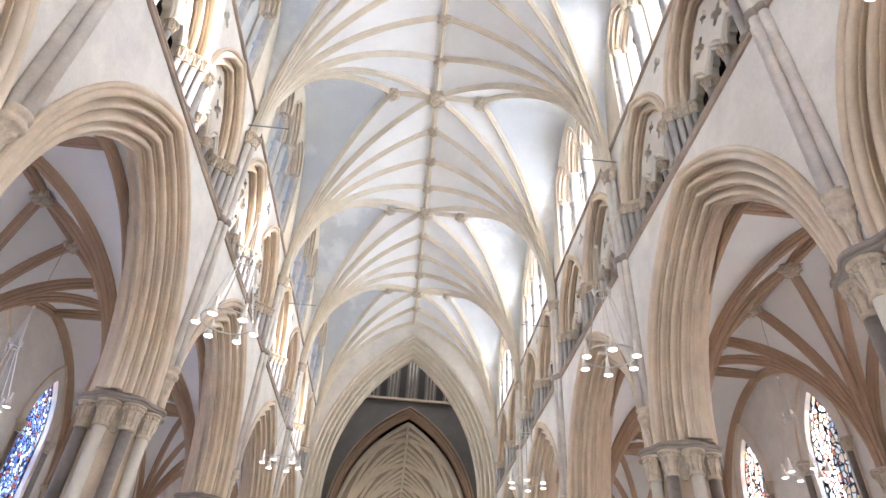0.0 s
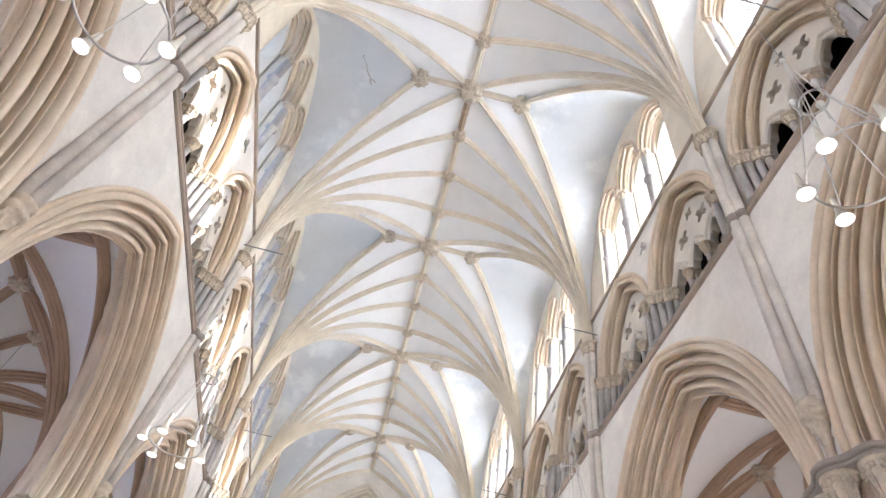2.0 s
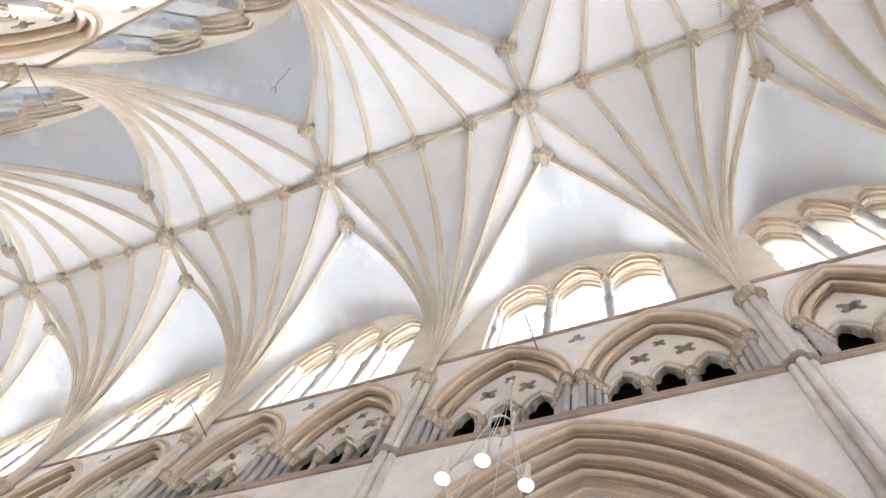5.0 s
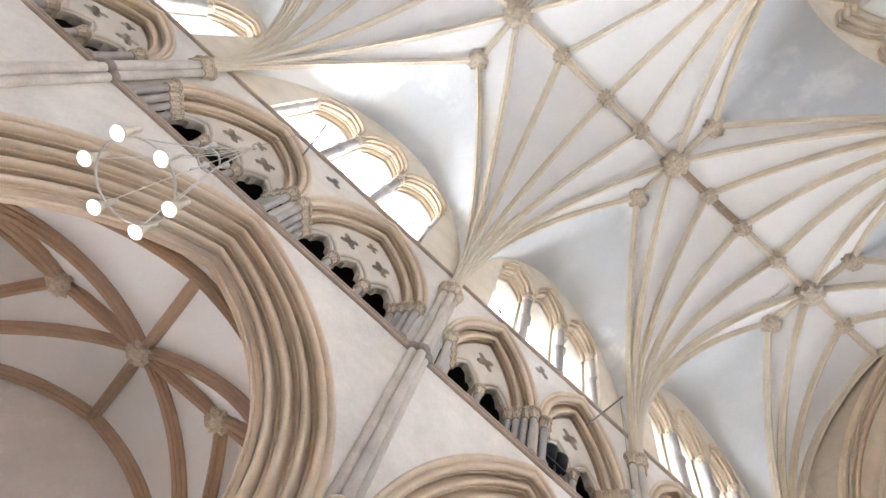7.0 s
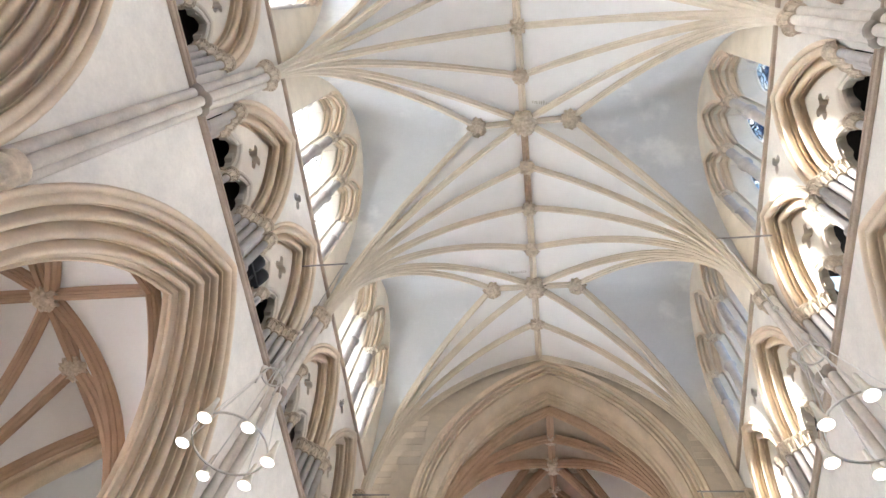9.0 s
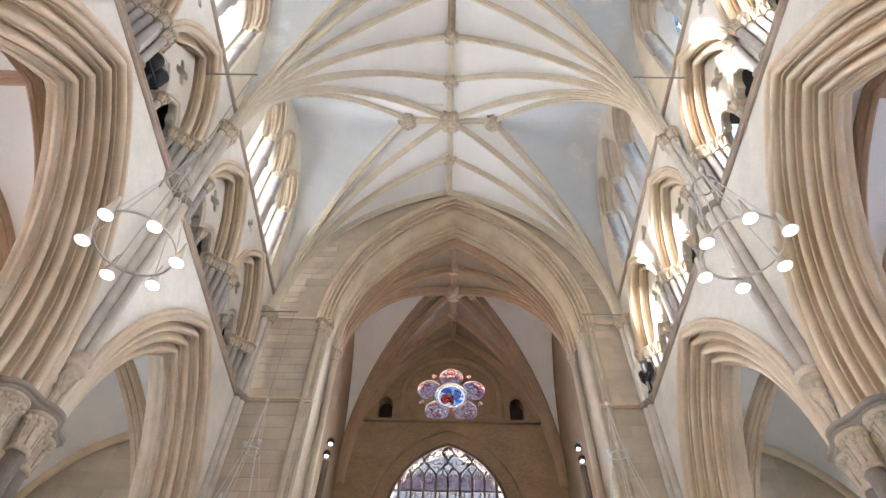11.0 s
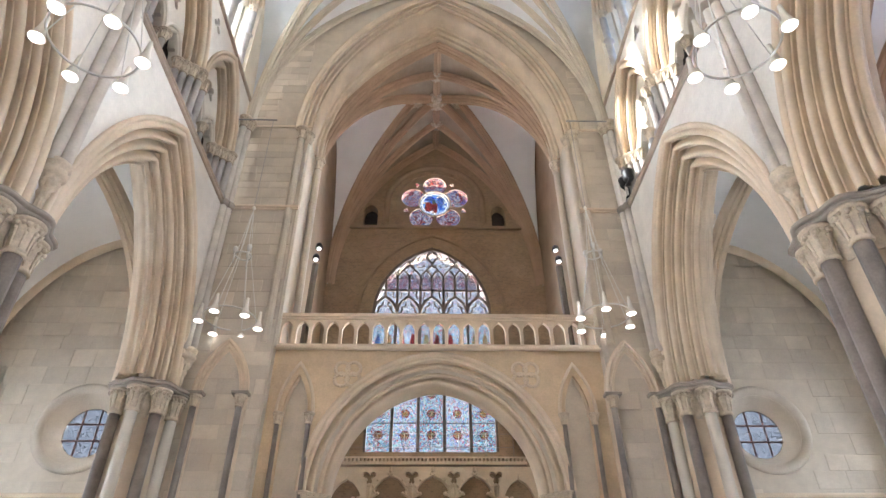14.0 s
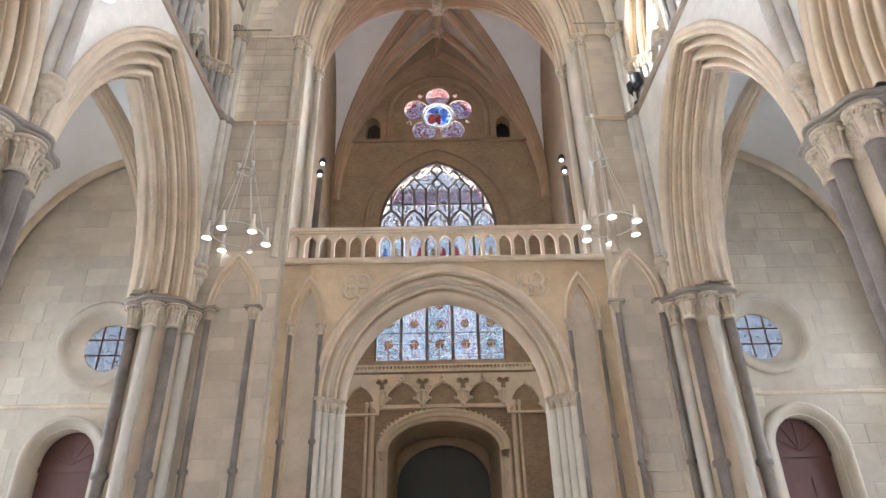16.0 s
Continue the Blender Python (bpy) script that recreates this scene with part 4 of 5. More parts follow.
W0 = 15.15
wall_w = thing("wall_west", None, "tall west wall of warm ashlar with the tower arch", "wall", kind="structure")
A_T, Z_T, R_T = 4.08, 15.95, 7.15
bm = bmesh.new()
plate(bm, [(5.95, 0), (5.95, 24.2), (-5.95, 24.2), (-5.95, 0)], [opening(AX, 0.02, Z_T, A_T + 0.24, R_T + 0.30, 18)], W0, W0 + 1.6, west)
part("wall_face", finish(bm, "wall_face", M_JOINT), wall_w)
bm = bmesh.new()
prof = [(0.42, W0), (0.44, W0 - 0.06), (0.38, W0 - 0.08), (0.34, W0 - 0.02)] + moulding((0.30, W0 - 0.01), (0.0, W0 + 0.36), 3) + [(0.0, W0 + 1.1)] + rolls((0.0, W0 + 1.15), (-0.22, W0 + 1.5), 2, -0.6) + [(-0.22, W0 + 1.7)]
arch_sweep(bm, AX, Z_T, A_T, R_T, prof, west, 22)
part("tower_arch", finish(bm, "tower_arch", M_STONE, True), wall_w, label="huge pointed cream stone tower arch")
bm = bmesh.new()
for e in (-1, 1):
    for dr, w in ((0.20, W0 + 0.02), (0.05, W0 + 0.25), (-0.12, W0 + 1.42)):
        tube(bm, (AX + e * (A_T + dr), -w, 8.5), (AX + e * (A_T + dr), -w, Z_T - 0.4), 0.11, 10)
    box(bm, *sorted((AX + e * (A_T + 0.0), AX + e * (A_T + 0.3))), -(W0 + 1.6), -(W0 + 0.12), 0, Z_T)
part("jamb", finish(bm, "jamb", M_ASHLAR), wall_w)
for e in (-1, 1):
    for dr, w in ((0.20, W0 + 0.02), (0.05, W0 + 0.25), (-0.12, W0 + 1.42)):
        part("capital", capital(0.12, 0.45), wall_w, Matrix.Translation((AX + e * (A_T + dr), -w, Z_T - 0.45)))
bm = bmesh.new()
for e, ui in ((1, 3.72), (-1, -4.34)):
    u0, u1 = sorted((ui, e * 5.9))
    box(bm, u0, u1, -W0, -W0 + 0.06, 12.68, 12.80)
    tube(bm, (u0, -W0 + 0.06, 12.76), (u1, -W0 + 0.06, 12.76), 0.05, 8)
    box(bm, u0, u1, -W0, -W0 + 0.04, 16.0, 16.10)
part("string_course", finish(bm, "string_course", M_STONE), wall_w)


def over_arch(u, z):
    r0 = (A_T * A_T + R_T * R_T) / (2 * A_T)
    c = A_T - r0
    return z > Z_T and math.hypot(abs(u - AX) - c, z - Z_T) < r0 + 0.46


ashlar(wall_w, west, 3.80 + 0.02, 5.88, 0.0, 12.66, W0, M_ASHLAR, 0.38, 3)
ashlar(wall_w, west, -5.88, -4.42, 0.0, 12.66, W0, M_ASHLAR, 0.38, 4)
ashlar(wall_w, west, 4.12, 5.88, 12.82, 20.5, W0, M_ASHLAR, 0.30, 5, over_arch)
ashlar(wall_w, west, -5.88, -4.70, 12.82, 20.5, W0, M_ASHLAR, 0.30, 6, over_arch)

# blind arches on the west piers
for e in (1, -1):
    u = e * 4.83 - 0.02
    n = thing("blind_arch", None, "blind pointed wall arch on slim marble shafts", "wall arch", "blind arches")
    bm = bmesh.new()
    arch_sweep(bm, u, 7.15, 0.42, 1.1, [(0.22, W0), (0.22, W0 - 0.14)] + rolls((0.2, W0 - 0.15), (0.0, W0 - 0.03), 2, -0.6) + [(0.0, W0 + 0.01)], west, 12)
    plate(bm, opening(u, 0.02, 7.15, 0.66, 1.45, 10), [opening(u, 0.05, 7.15, 0.42, 1.1, 10)], W0 - 0.03, W0 + 0.02, west)
    part("arch_moulding", finish(bm, "arch_moulding", M_STONE), n)
    for q in (-0.52, 0.52):
        bm = bmesh.new()
        lathe(bm, [(0.075, 0.3), (0.075, 3.4), (0.11, 3.43), (0.11, 3.5), (0.075, 3.53), (0.075, 6.85)], 10, (u + q, -W0 + 0.10, 0))
        part("shaft", finish(bm, "shaft", M_MARBLE, True), n)
        part("capital", capital(0.085, 0.28), n, Matrix.Translation((u + q, -W0 + 0.10, 6.82)))
        part("abacus", box_mesh("abacus", M_MOULD_DARK, u + q - 0.19, u + q + 0.19, -W0 + 0.005, -W0 + 0.26, 7.10, 7.16), n)

# gallery: lower wall with its wide arch, slab and balustrade
G0 = 15.55
UC_G = -0.22
gal = thing("west_gallery", None, "stone gallery with a wide arch carrying an arcaded balustrade", "gallery", kind="structure")
A_G, Z_G, R_G = 2.46, 5.1, 2.72
bm = bmesh.new()
plate(bm, [(3.80, 0), (3.80, 8.5), (-4.36, 8.5), (-4.36, 0)], [opening(UC_G, 0.02, Z_G, A_G + 0.50, R_G + 0.42, 14)] +
      [opening(u, 0.6, 6.85, 0.30, 1.0, 8) for u in (3.12, -3.60)]  , G0, G0 + 0.22, west)
part("wall_face", finish(bm, "wall_face", M_GALLERY), gal)
bm = bmesh.new()
plate(bm, [(3.80, 0), (3.80, 8.5), (-4.36, 8.5), (-4.36, 0)], [opening(UC_G, 0.02, Z_G, A_G + 0.2, R_G + 0.2, 14)], G0 + 0.22, G0 + 1.15, west)
part("wall_core", finish(bm, "wall_core", M_ASHLAR), gal)
bm = bmesh.new()
arch_sweep(bm, UC_G, Z_G, A_G, R_G, [(0.62, G0), (0.64, G0 - 0.07), (0.58, G0 - 0.10), (0.53, G0 - 0.03)] + moulding((0.52, G0 - 0.01), (0.06, G0 + 0.4), 3) + [(0.0, G0 + 0.42), (0.0, G0 + 1.16)], west, 18)
part("gallery_arch", finish(bm, "gallery_arch", M_STONE, True), gal, label="broad moulded stone gallery arch")
bm = bmesh.new()
for e in (-1, 1):
    for i in range(4):
        tube(bm, (UC_G + e * (A_G + 0.03 + 0.14 * i), -(G0 + 0.36 - 0.12 * i), 0.2), (UC_G + e * (A_G + 0.03 + 0.14 * i), -(G0 + 0.36 - 0.12 * i), Z_G - 0.3), 0.085, 10)
    box(bm, *sorted((UC_G + e * A_G, UC_G + e * (A_G + 0.22))), -(G0 + 1.15), -(G0 + 0.42), 0, Z_G)
part("arch_jamb", finish(bm, "arch_jamb", M_PALESHAFT), gal)
for e in (-1, 1):
    for i in range(4):
        part("capital", capital(0.085, 0.32), gal, Matrix.Translation((UC_G + e * (A_G + 0.03 + 0.14 * i), -(G0 + 0.36 - 0.12 * i), Z_G - 0.32)))
for u in (3.12, -3.60):
    bm = bmesh.new()
    arch_sweep(bm, u, 6.85, 0.27, 0.98, [(0.20, G0), (0.20, G0 - 0.07)] + rolls((0.18, G0 - 0.07), (0.0, G0 + 0.1), 2, -0.6) + [(0.0, G0 + 0.24)], west, 10)
    nm = part("niche_arch", finish(bm, "niche_arch", M_STONE, True), gal)
    for q in (-0.36, 0.36):
        bm = bmesh.new()
        lathe(bm, [(0.055, 0.3), (0.055, 4.05), (0.09, 4.08), (0.09, 4.15), (0.055, 4.18), (0.055, 6.6)], 10, (u + q, -G0 + 0.05, 0))
        part("shaft", finish(bm, "shaft", M_MARBLE, True), nm)
        part("capital", capital(0.075, 0.28), nm, Matrix.Translation((u + q, -G0 + 0.05, 6.58)))
for u in (1.95, -2.42):
    bm = bmesh.new()
    for k in range(4):
        t = math.pi / 4 + k * math.pi / 2
        ring = [(u + 0.20 * math.cos(t) + 0.17 * math.cos(q), 7.85 + 0.20 * math.sin(t) + 0.17 * math.sin(q)) for q in [2 * math.pi * i / 16 for i in range(17)]]
        for a, b in zip(ring, ring[1:]):
            tube(bm, west(a[0], a[1], G0 - 0.02), west(b[0], b[1], G0 - 0.02), 0.045, 6)
    part("quatrefoil", finish(bm, "quatrefoil", M_STONE, True), gal)


def by_arch(u, z):
    r0 = (A_G * A_G + R_G * R_G) / (2 * A_G)
    c = A_G - r0
    inside = abs(u - UC_G) < A_G + 0.54 if z < Z_G else math.hypot(abs(u - UC_G) - c, z - Z_G) < r0 + 0.68
    niche = any(abs(u - q) < 0.34 and z < 8.05 for q in (3.12, -3.60))
    four = any(math.hypot(u - q, z - 7.85) < 0.42 for q in (1.95, -2.42))
    return inside or niche or four


ashlar(gal, west, -4.34, 3.78, 0.0, 8.44, G0, M_GALLERY, 0.42, 8, by_arch)
bm = bmesh.new()
box(bm, -4.40, 3.82, -(G0 + 1.2), -(G0 - 0.14), 8.50, 8.60)
tube(bm, (-4.40, -(G0 - 0.13), 8.53), (3.82, -(G0 - 0.13), 8.53), 0.07, 8)
box(bm, -4.40, 3.82, -(G0 + 0.2), -(G0 - 0.05), 8.60, 8.66)
part("slab", finish(bm, "slab", M_STONE), gal)
bm = bmesh.new()
box(bm, -4.38, 3.80, -(G0 + 0.16), -(G0 - 0.10), 9.42, 9.51)
box(bm, -4.38, 3.80, -(G0 + 0.12), -(G0 - 0.06), 9.36, 9.42)
part("rail", finish(bm, "rail", M_STONE), gal)
N_BAL = 21
step = (3.78 + 4.36) / N_BAL
bm = bmesh.new()
plate(bm, [(step / 2, 8.66), (step / 2, 9.36), (-step / 2, 9.36), (-step / 2, 8.66)], [opening(0, 8.67, 9.06, step / 2 - 0.042, 0.25, 6)], -0.02, 0.10, west)
BAL = finish(bm, "baluster_arch", M_STONE)
for i in range(N_BAL):
    part("baluster_arch", BAL, gal, Matrix.Translation((-4.36 + step * (i + 0.5), -G0, 0)))

# tower bay behind the arch
TY0, TY1 = -16.75, -22.2
tower = thing("wall_tower", None, "brown stone side walls of the tower bay", "wall", kind="structure")
for e in (-1, 1):
    x = AX + e * 4.35
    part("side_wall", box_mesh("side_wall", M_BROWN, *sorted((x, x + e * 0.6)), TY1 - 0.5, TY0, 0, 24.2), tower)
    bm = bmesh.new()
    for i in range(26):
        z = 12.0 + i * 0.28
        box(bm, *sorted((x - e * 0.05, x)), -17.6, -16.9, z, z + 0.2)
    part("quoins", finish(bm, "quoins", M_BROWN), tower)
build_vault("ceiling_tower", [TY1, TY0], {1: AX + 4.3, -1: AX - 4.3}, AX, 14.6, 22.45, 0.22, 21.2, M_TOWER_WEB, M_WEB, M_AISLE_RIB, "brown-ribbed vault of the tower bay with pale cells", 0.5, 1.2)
# Unseen deck added above the tower vault, blocks the sky.
thing("unseen_roof_tower", box_mesh("roof", M_DARK, -6, 6, -23.5, -16.5, 24.3, 24.5), "unseen dark deck over the tower bay, keeps sky light out", "roof", kind="structure")

WW = 22.2
UW = -0.14
ww = thing("wall_west_front", None, "brown west front wall with great window, rose and doorway", "wall", kind="structure")
A_W, Z_W, R_W = 2.28, 13.35, 3.08
ROSE = (-0.24, 18.86)
UD, A_D, Z_D, R_D = -0.20, 1.93, 4.98, 1.06
bm = bmesh.new()
plate(bm, [(AX + 4.5, 0), (AX + 4.5, 24.2), (AX - 4.5, 24.2), (AX - 4.5, 0)],
      [opening(UW, 8.0, Z_W, A_W + 0.02, R_W + 0.02, 16), [(ROSE[0] + 1.66 * math.cos(2 * math.pi * i / 40), ROSE[1] + 1.66 * math.sin(2 * math.pi * i / 40)) for i in range(40)], opening(UD, 0.02, Z_D, A_D, R_D, 12)] +
      [opening(ROSE[0] + q * 2.75, 17.6, 18.3, 0.3, 0.4, 6) for q in (-1, 1)], WW, WW + 0.8, west)
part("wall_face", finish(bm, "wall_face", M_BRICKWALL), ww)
bm = bmesh.new()
box(bm, AX - 4.4, AX + 4.4, -WW, -WW + 0.14, 17.38, 17.50)
part("ledge", finish(bm, "ledge", M_BROWN), ww)
bm = bmesh.new()
arch_sweep(bm, UW, Z_W, A_W, R_W, [(0.62, WW), (0.62, WW - 0.08)] + rolls((0.60, WW - 0.08), (0.0, WW + 0.3), 3, -0.6), west, 16, legs=5.2)
part("window_surround", finish(bm, "window_surround", M_BROWN, True), ww)
bm = bmesh.new()
arch_sweep(bm, ROSE[0], 18.75, 1.95, 1.96, [(0.24, WW), (0.24, WW - 0.12), (0.12, WW - 0.16), (0.0, WW - 0.1), (0.0, WW)], west, 14, legs=1.1)
part("rose_arch", finish(bm, "rose_arch", M_BROWN, True), ww)
# Near-black backs put the depth shade of the niches into colour.
for q in (-1, 1):
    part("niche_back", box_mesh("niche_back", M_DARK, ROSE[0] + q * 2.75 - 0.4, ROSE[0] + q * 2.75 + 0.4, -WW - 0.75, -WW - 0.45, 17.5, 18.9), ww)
# great window: tracery and its panes
gw = thing("window_west", None, "great traceried west window of coloured glass", "window", kind="structure")
pitch = 2 * A_W / 5
panes = []


def inside_w(u, z, pad=0.05):
    if z < Z_W:
        return abs(u - UW) < A_W - pad
    r0 = (A_W * A_W + R_W * R_W) / (2 * A_W)
    c = A_W - r0
    return math.hypot(abs(u - UW) - c, z - Z_W) < r0 - pad


bm = bmesh.new()


def bar(pts, r):
    """A tracery bar along a line, kept inside the window's arch."""
    for a, b in zip(pts, pts[1:]):
        if inside_w(a[0], a[1], 0.0) and inside_w(b[0], b[1], 0.0):
            tube(bm, west(a[0], a[1], WW + 0.10), west(b[0], b[1], WW + 0.10), r * 1.2, 6)


half = pitch / 2
for i in range(5):
    u = UW - A_W + pitch * (i + 0.5)
    for e in (-1, 1):
        # ogee head with two cusps on each side
        bar([(u + e * half * (1 - t ** 2.4), 13.10 + 1.02 * t ** 0.75) for t in [k / 8 for k in range(9)]], 0.05)
        bar([(u + e * half * 0.86, 13.34), (u + e * half * 0.52, 13.46), (u + e * half * 0.56, 13.62)], 0.03)
        bar([(u + e * half * 0.56, 13.62), (u + e * half * 0.24, 13.70), (u + e * half * 0.22, 13.86)], 0.028)
        # a cusp in each light between the heads
        bar([(u + e * half * 0.80, 14.02), (u + e * half * 0.62, 14.16), (u + e * half * 0.66, 14.34)], 0.026)
    bar([(u, 14.10), (u, 14.40)], 0.045)
for i in range(6):
    bar([(UW - A_W + pitch * i, 13.0), (UW - A_W + pitch * i, 14.40)], 0.05)
bar([(UW - A_W + 0.1 * k, 14.40) for k in range(46)], 0.04)
for i in range(0, 11):
    u = UW - A_W + half * i
    bar([(u, 14.40), (u, 14.7), (u, 15.0)], 0.045)
    for e in (-1, 1):
        bar([(u, 14.98), (u + e * half * 0.07, 15.12), (u + e * half * 0.26, 15.26), (u + e * half * 0.5, 15.36)], 0.036)
        bar([(u + e * 0.02, 14.92), (u + e * half * 0.30, 15.0), (u + e * half * 0.28, 15.12)], 0.024)
# net of curved bars above
for i in range(-6, 7):
    sgn = 1 if i % 2 else -1
    for e in (-1, 1):
        bar([(UW + half * (i + 0.5) + e * half * 0.5 * math.sin(math.pi * (z - 15.34) / 0.66) ** 2 * sgn * e, z) for z in [15.34 + 0.055 * k for k in range(24)]], 0.034)
    for z in (15.50, 15.84, 16.16):
        for e in (-1, 1):
            bar([(UW + half * (i + 0.5) + e * 0.20, z), (UW + half * (i + 0.5) + e * 0.07, z + 0.05), (UW + half * (i + 0.5) + e * 0.10, z + 0.13)], 0.024)
plate(bm, opening(UW, 13.06, Z_W, A_W + 0.04, R_W + 0.04, 16), [opening(UW, 13.10, Z_W, A_W - 0.09, R_W - 0.10, 16)], WW + 0.02, WW + 0.20, west)
part("tracery", finish(bm, "tracery", M_TRACERY), gw, label="dark stone tracery")
panes.append((opening(UW, 13.06, Z_W, A_W + 0.02, R_W + 0.02, 16), M_GLASS_W))
for i in range(10):
    u, a = UW - A_W + half * (i + 0.5), half / 2 - 0.03
    lp = [(u + a, 14.44), (u + a, 14.98), (u, 15.22), (u - a, 14.98), (u - a, 14.44)]
    if all(inside_w(p, q, 0.0) for p, q in lp):
        bm = bmesh.new()
        plate(bm, lp, [], WW + 0.142, WW + 0.148, west)
        part("pane", finish(bm, "pane", M_GLASS_PINK), gw).visible_shadow = False
for i in range(6):
    u = UW - A_W + pitch * i
    part("mullion", box_mesh("mullion", M_TRACERY, u - 0.055, u + 0.055, -WW - 0.22, -WW - 0.02, 8.0, 13.10), gw)
for z in (9.04, 11.31):
    bm = bmesh.new()
    tube(bm, (UW - A_W, -WW - 0.13, z), (UW + A_W, -WW - 0.13, z), 0.02, 6)
    part("saddle_bar", finish(bm, "saddle_bar", M_LEAD), gw)
for i in range(5):
    u = UW - A_W + pitch * (i + 0.5)
    a = pitch / 2 - 0.05
    for z0, z1 in ((8.02, 9.04), (9.04, 11.31), (11.31, 13.08)):
        panes.append(([(u + a, z0), (u + a, z1), (u - a, z1), (u - a, z0)], M_GLASS_FIG if i % 2 else M_GLASS_TEAL))
for lp, mt in panes:
    bm = bmesh.new()
    plate(bm, lp, [], WW + 0.15, WW + 0.156, west)
    g = part("pane", finish(bm, "pane", mt), gw)
    g.visible_shadow = False
# medallions and plain figure shapes in the lights
rnd = random.Random(11)
M_MED = [glass("red_roundel", [(0.75, 0.22, 0.22), (0.8, 0.34, 0.3)], 16, 0.9, 0.03), glass("amber_roundel", [(0.92, 0.68, 0.36), (0.88, 0.8, 0.6)], 16, 0.9, 0.03),
         glass("deep_blue_piece", [(0.45, 0.55, 0.88), (0.55, 0.68, 0.95)], 16, 0.9, 0.03)]
for i in range(5):
    u = UW - A_W + pitch * (i + 0.5)
    for z, r, k in ((8.62, 0.17, 0), (9.38, 0.16, 0), (10.1, 0.17, 0)):
        for rr, kk, dw in ((r, k, 0.14), (r * 0.68, (k + 1) % 2, 0.14)):
            bm = bmesh.new()
            plate(bm, foil(u, z, rr, 6, 24, 0, 0.12), [foil(u, z, r * 0.72, 6, 24, 0, 0.12)] if kk == k else [], WW + dw - 0.004, WW + dw - 0.001, west)
            g = part("roundel", finish(bm, "roundel", M_MED[kk]), gw)
            g.visible_shadow = False
    for q in (-0.2, 0.2):
        bm = bmesh.new()
        z = 11.5
        plate(bm, [(u + q + 0.10, z), (u + q + 0.13, z + 0.5), (u + q + 0.05, z + 1.0), (u + q - 0.06, z + 0.95), (u + q - 0.12, z + 0.4), (u + q - 0.09, z)], [], WW + 0.138, WW + 0.142, west)
        g = part("coloured_piece", finish(bm, "coloured_piece", M_MED[rnd.choice((0, 0, 2, 1))]), gw)
        g.visible_shadow = False
# rose
rw = thing("window_rose", None, "cinquefoil rose window of red and blue stained glass", "window", kind="structure")
def disc(u, z, r, n=32):
    return [(u + r * math.cos(2 * math.pi * i / n), z + r * math.sin(2 * math.pi * i / n)) for i in range(n)]


loops = [(disc(ROSE[0], ROSE[1], 0.67), M_GLASS_BLUE)]
for k in range(5):
    t = math.pi / 2 + k * 2 * math.pi / 5
    loops.append((disc(ROSE[0] + 0.99 * math.cos(t), ROSE[1] + 0.99 * math.sin(t), 0.52), M_GLASS_RED))
for k in range(5):
    t = math.pi / 2 + (k + 0.5) * 2 * math.pi / 5
    loops.append((foil(ROSE[0] + 1.30 * math.cos(t), ROSE[1] + 1.30 * math.sin(t), 0.13, 3, 18, t, 0.3), M_GLASS_RED))
# each foil is cut off where the middle roundel passes it
for k in range(1, 6):
    lp, mt = loops[k]
    cut = []
    for u, z in lp:
        q = math.hypot(u - ROSE[0], z - ROSE[1])
        f = max(1.0, 0.71 / q)
        cut.append((ROSE[0] + (u - ROSE[0]) * f, ROSE[1] + (z - ROSE[1]) * f))
    loops[k] = (cut, mt)
bm = bmesh.new()
plate(bm, disc(ROSE[0], ROSE[1], 1.72, 40), [lp for lp, _ in loops], WW + 0.05, WW + 0.17, west)
part("tracery", finish(bm, "tracery", M_BROWN), rw)
loops[0] = (disc(ROSE[0], ROSE[1], 0.545), M_GLASS_BLUE)
for lp, mt in loops:
    bm = bmesh.new()
    plate(bm, lp, [], WW + 0.11, WW + 0.116, west)
    g = part("pane", finish(bm, "pane", mt), rw)
    g.visible_shadow = False
bm = bmesh.new()
plate(bm, disc(ROSE[0], ROSE[1], 0.675), [disc(ROSE[0], ROSE[1], 0.57)], WW + 0.100, WW + 0.106, west)
part("border", finish(bm, "border", M_GLASS_W), rw, label="pale glass border").visible_shadow = False
for dx, dz, a, b, k in ((-0.24, 0.06, 0.17, 0.34, 2), (0.20, 0.28, 0.22, 0.17, 2), (0.26, -0.16, 0.20, 0.28, 0), (-0.02, -0.20, 0.12, 0.30, 0), (0.03, 0.12, 0.09, 0.16, 1)):
    bm = bmesh.new()
    ob_ = [(ROSE[0] + dx + a * math.cos(t) * (1 + 0.18 * math.cos(3 * t + dx * 9)), ROSE[1] + dz + b * math.sin(t)) for t in [2 * math.pi * i / 18 for i in range(18)]]
    plate(bm, ob_, [], WW + 0.09 - 0.004 * k, WW + 0.093 - 0.004 * k, west)
    g = part("coloured_piece", finish(bm, "coloured_piece", M_MED[k]), rw)
    g.visible_shadow = False
for k in range(5):
    t = math.pi / 2 + k * 2 * math.pi / 5
    for q in range(5):
        e = t + (q - 2) * 0.62
        u, z = ROSE[0] + 1.02 * math.cos(t) + 0.24 * math.cos(e), ROSE[1] + 1.02 * math.sin(t) + 0.24 * math.sin(e)
        bm = bmesh.new()
        plate(bm, disc(u, z, 0.06, 10), [], WW + 0.09, WW + 0.093, west)
        part("coloured_piece", finish(bm, "coloured_piece", M_MED[0]), rw).visible_shadow = False
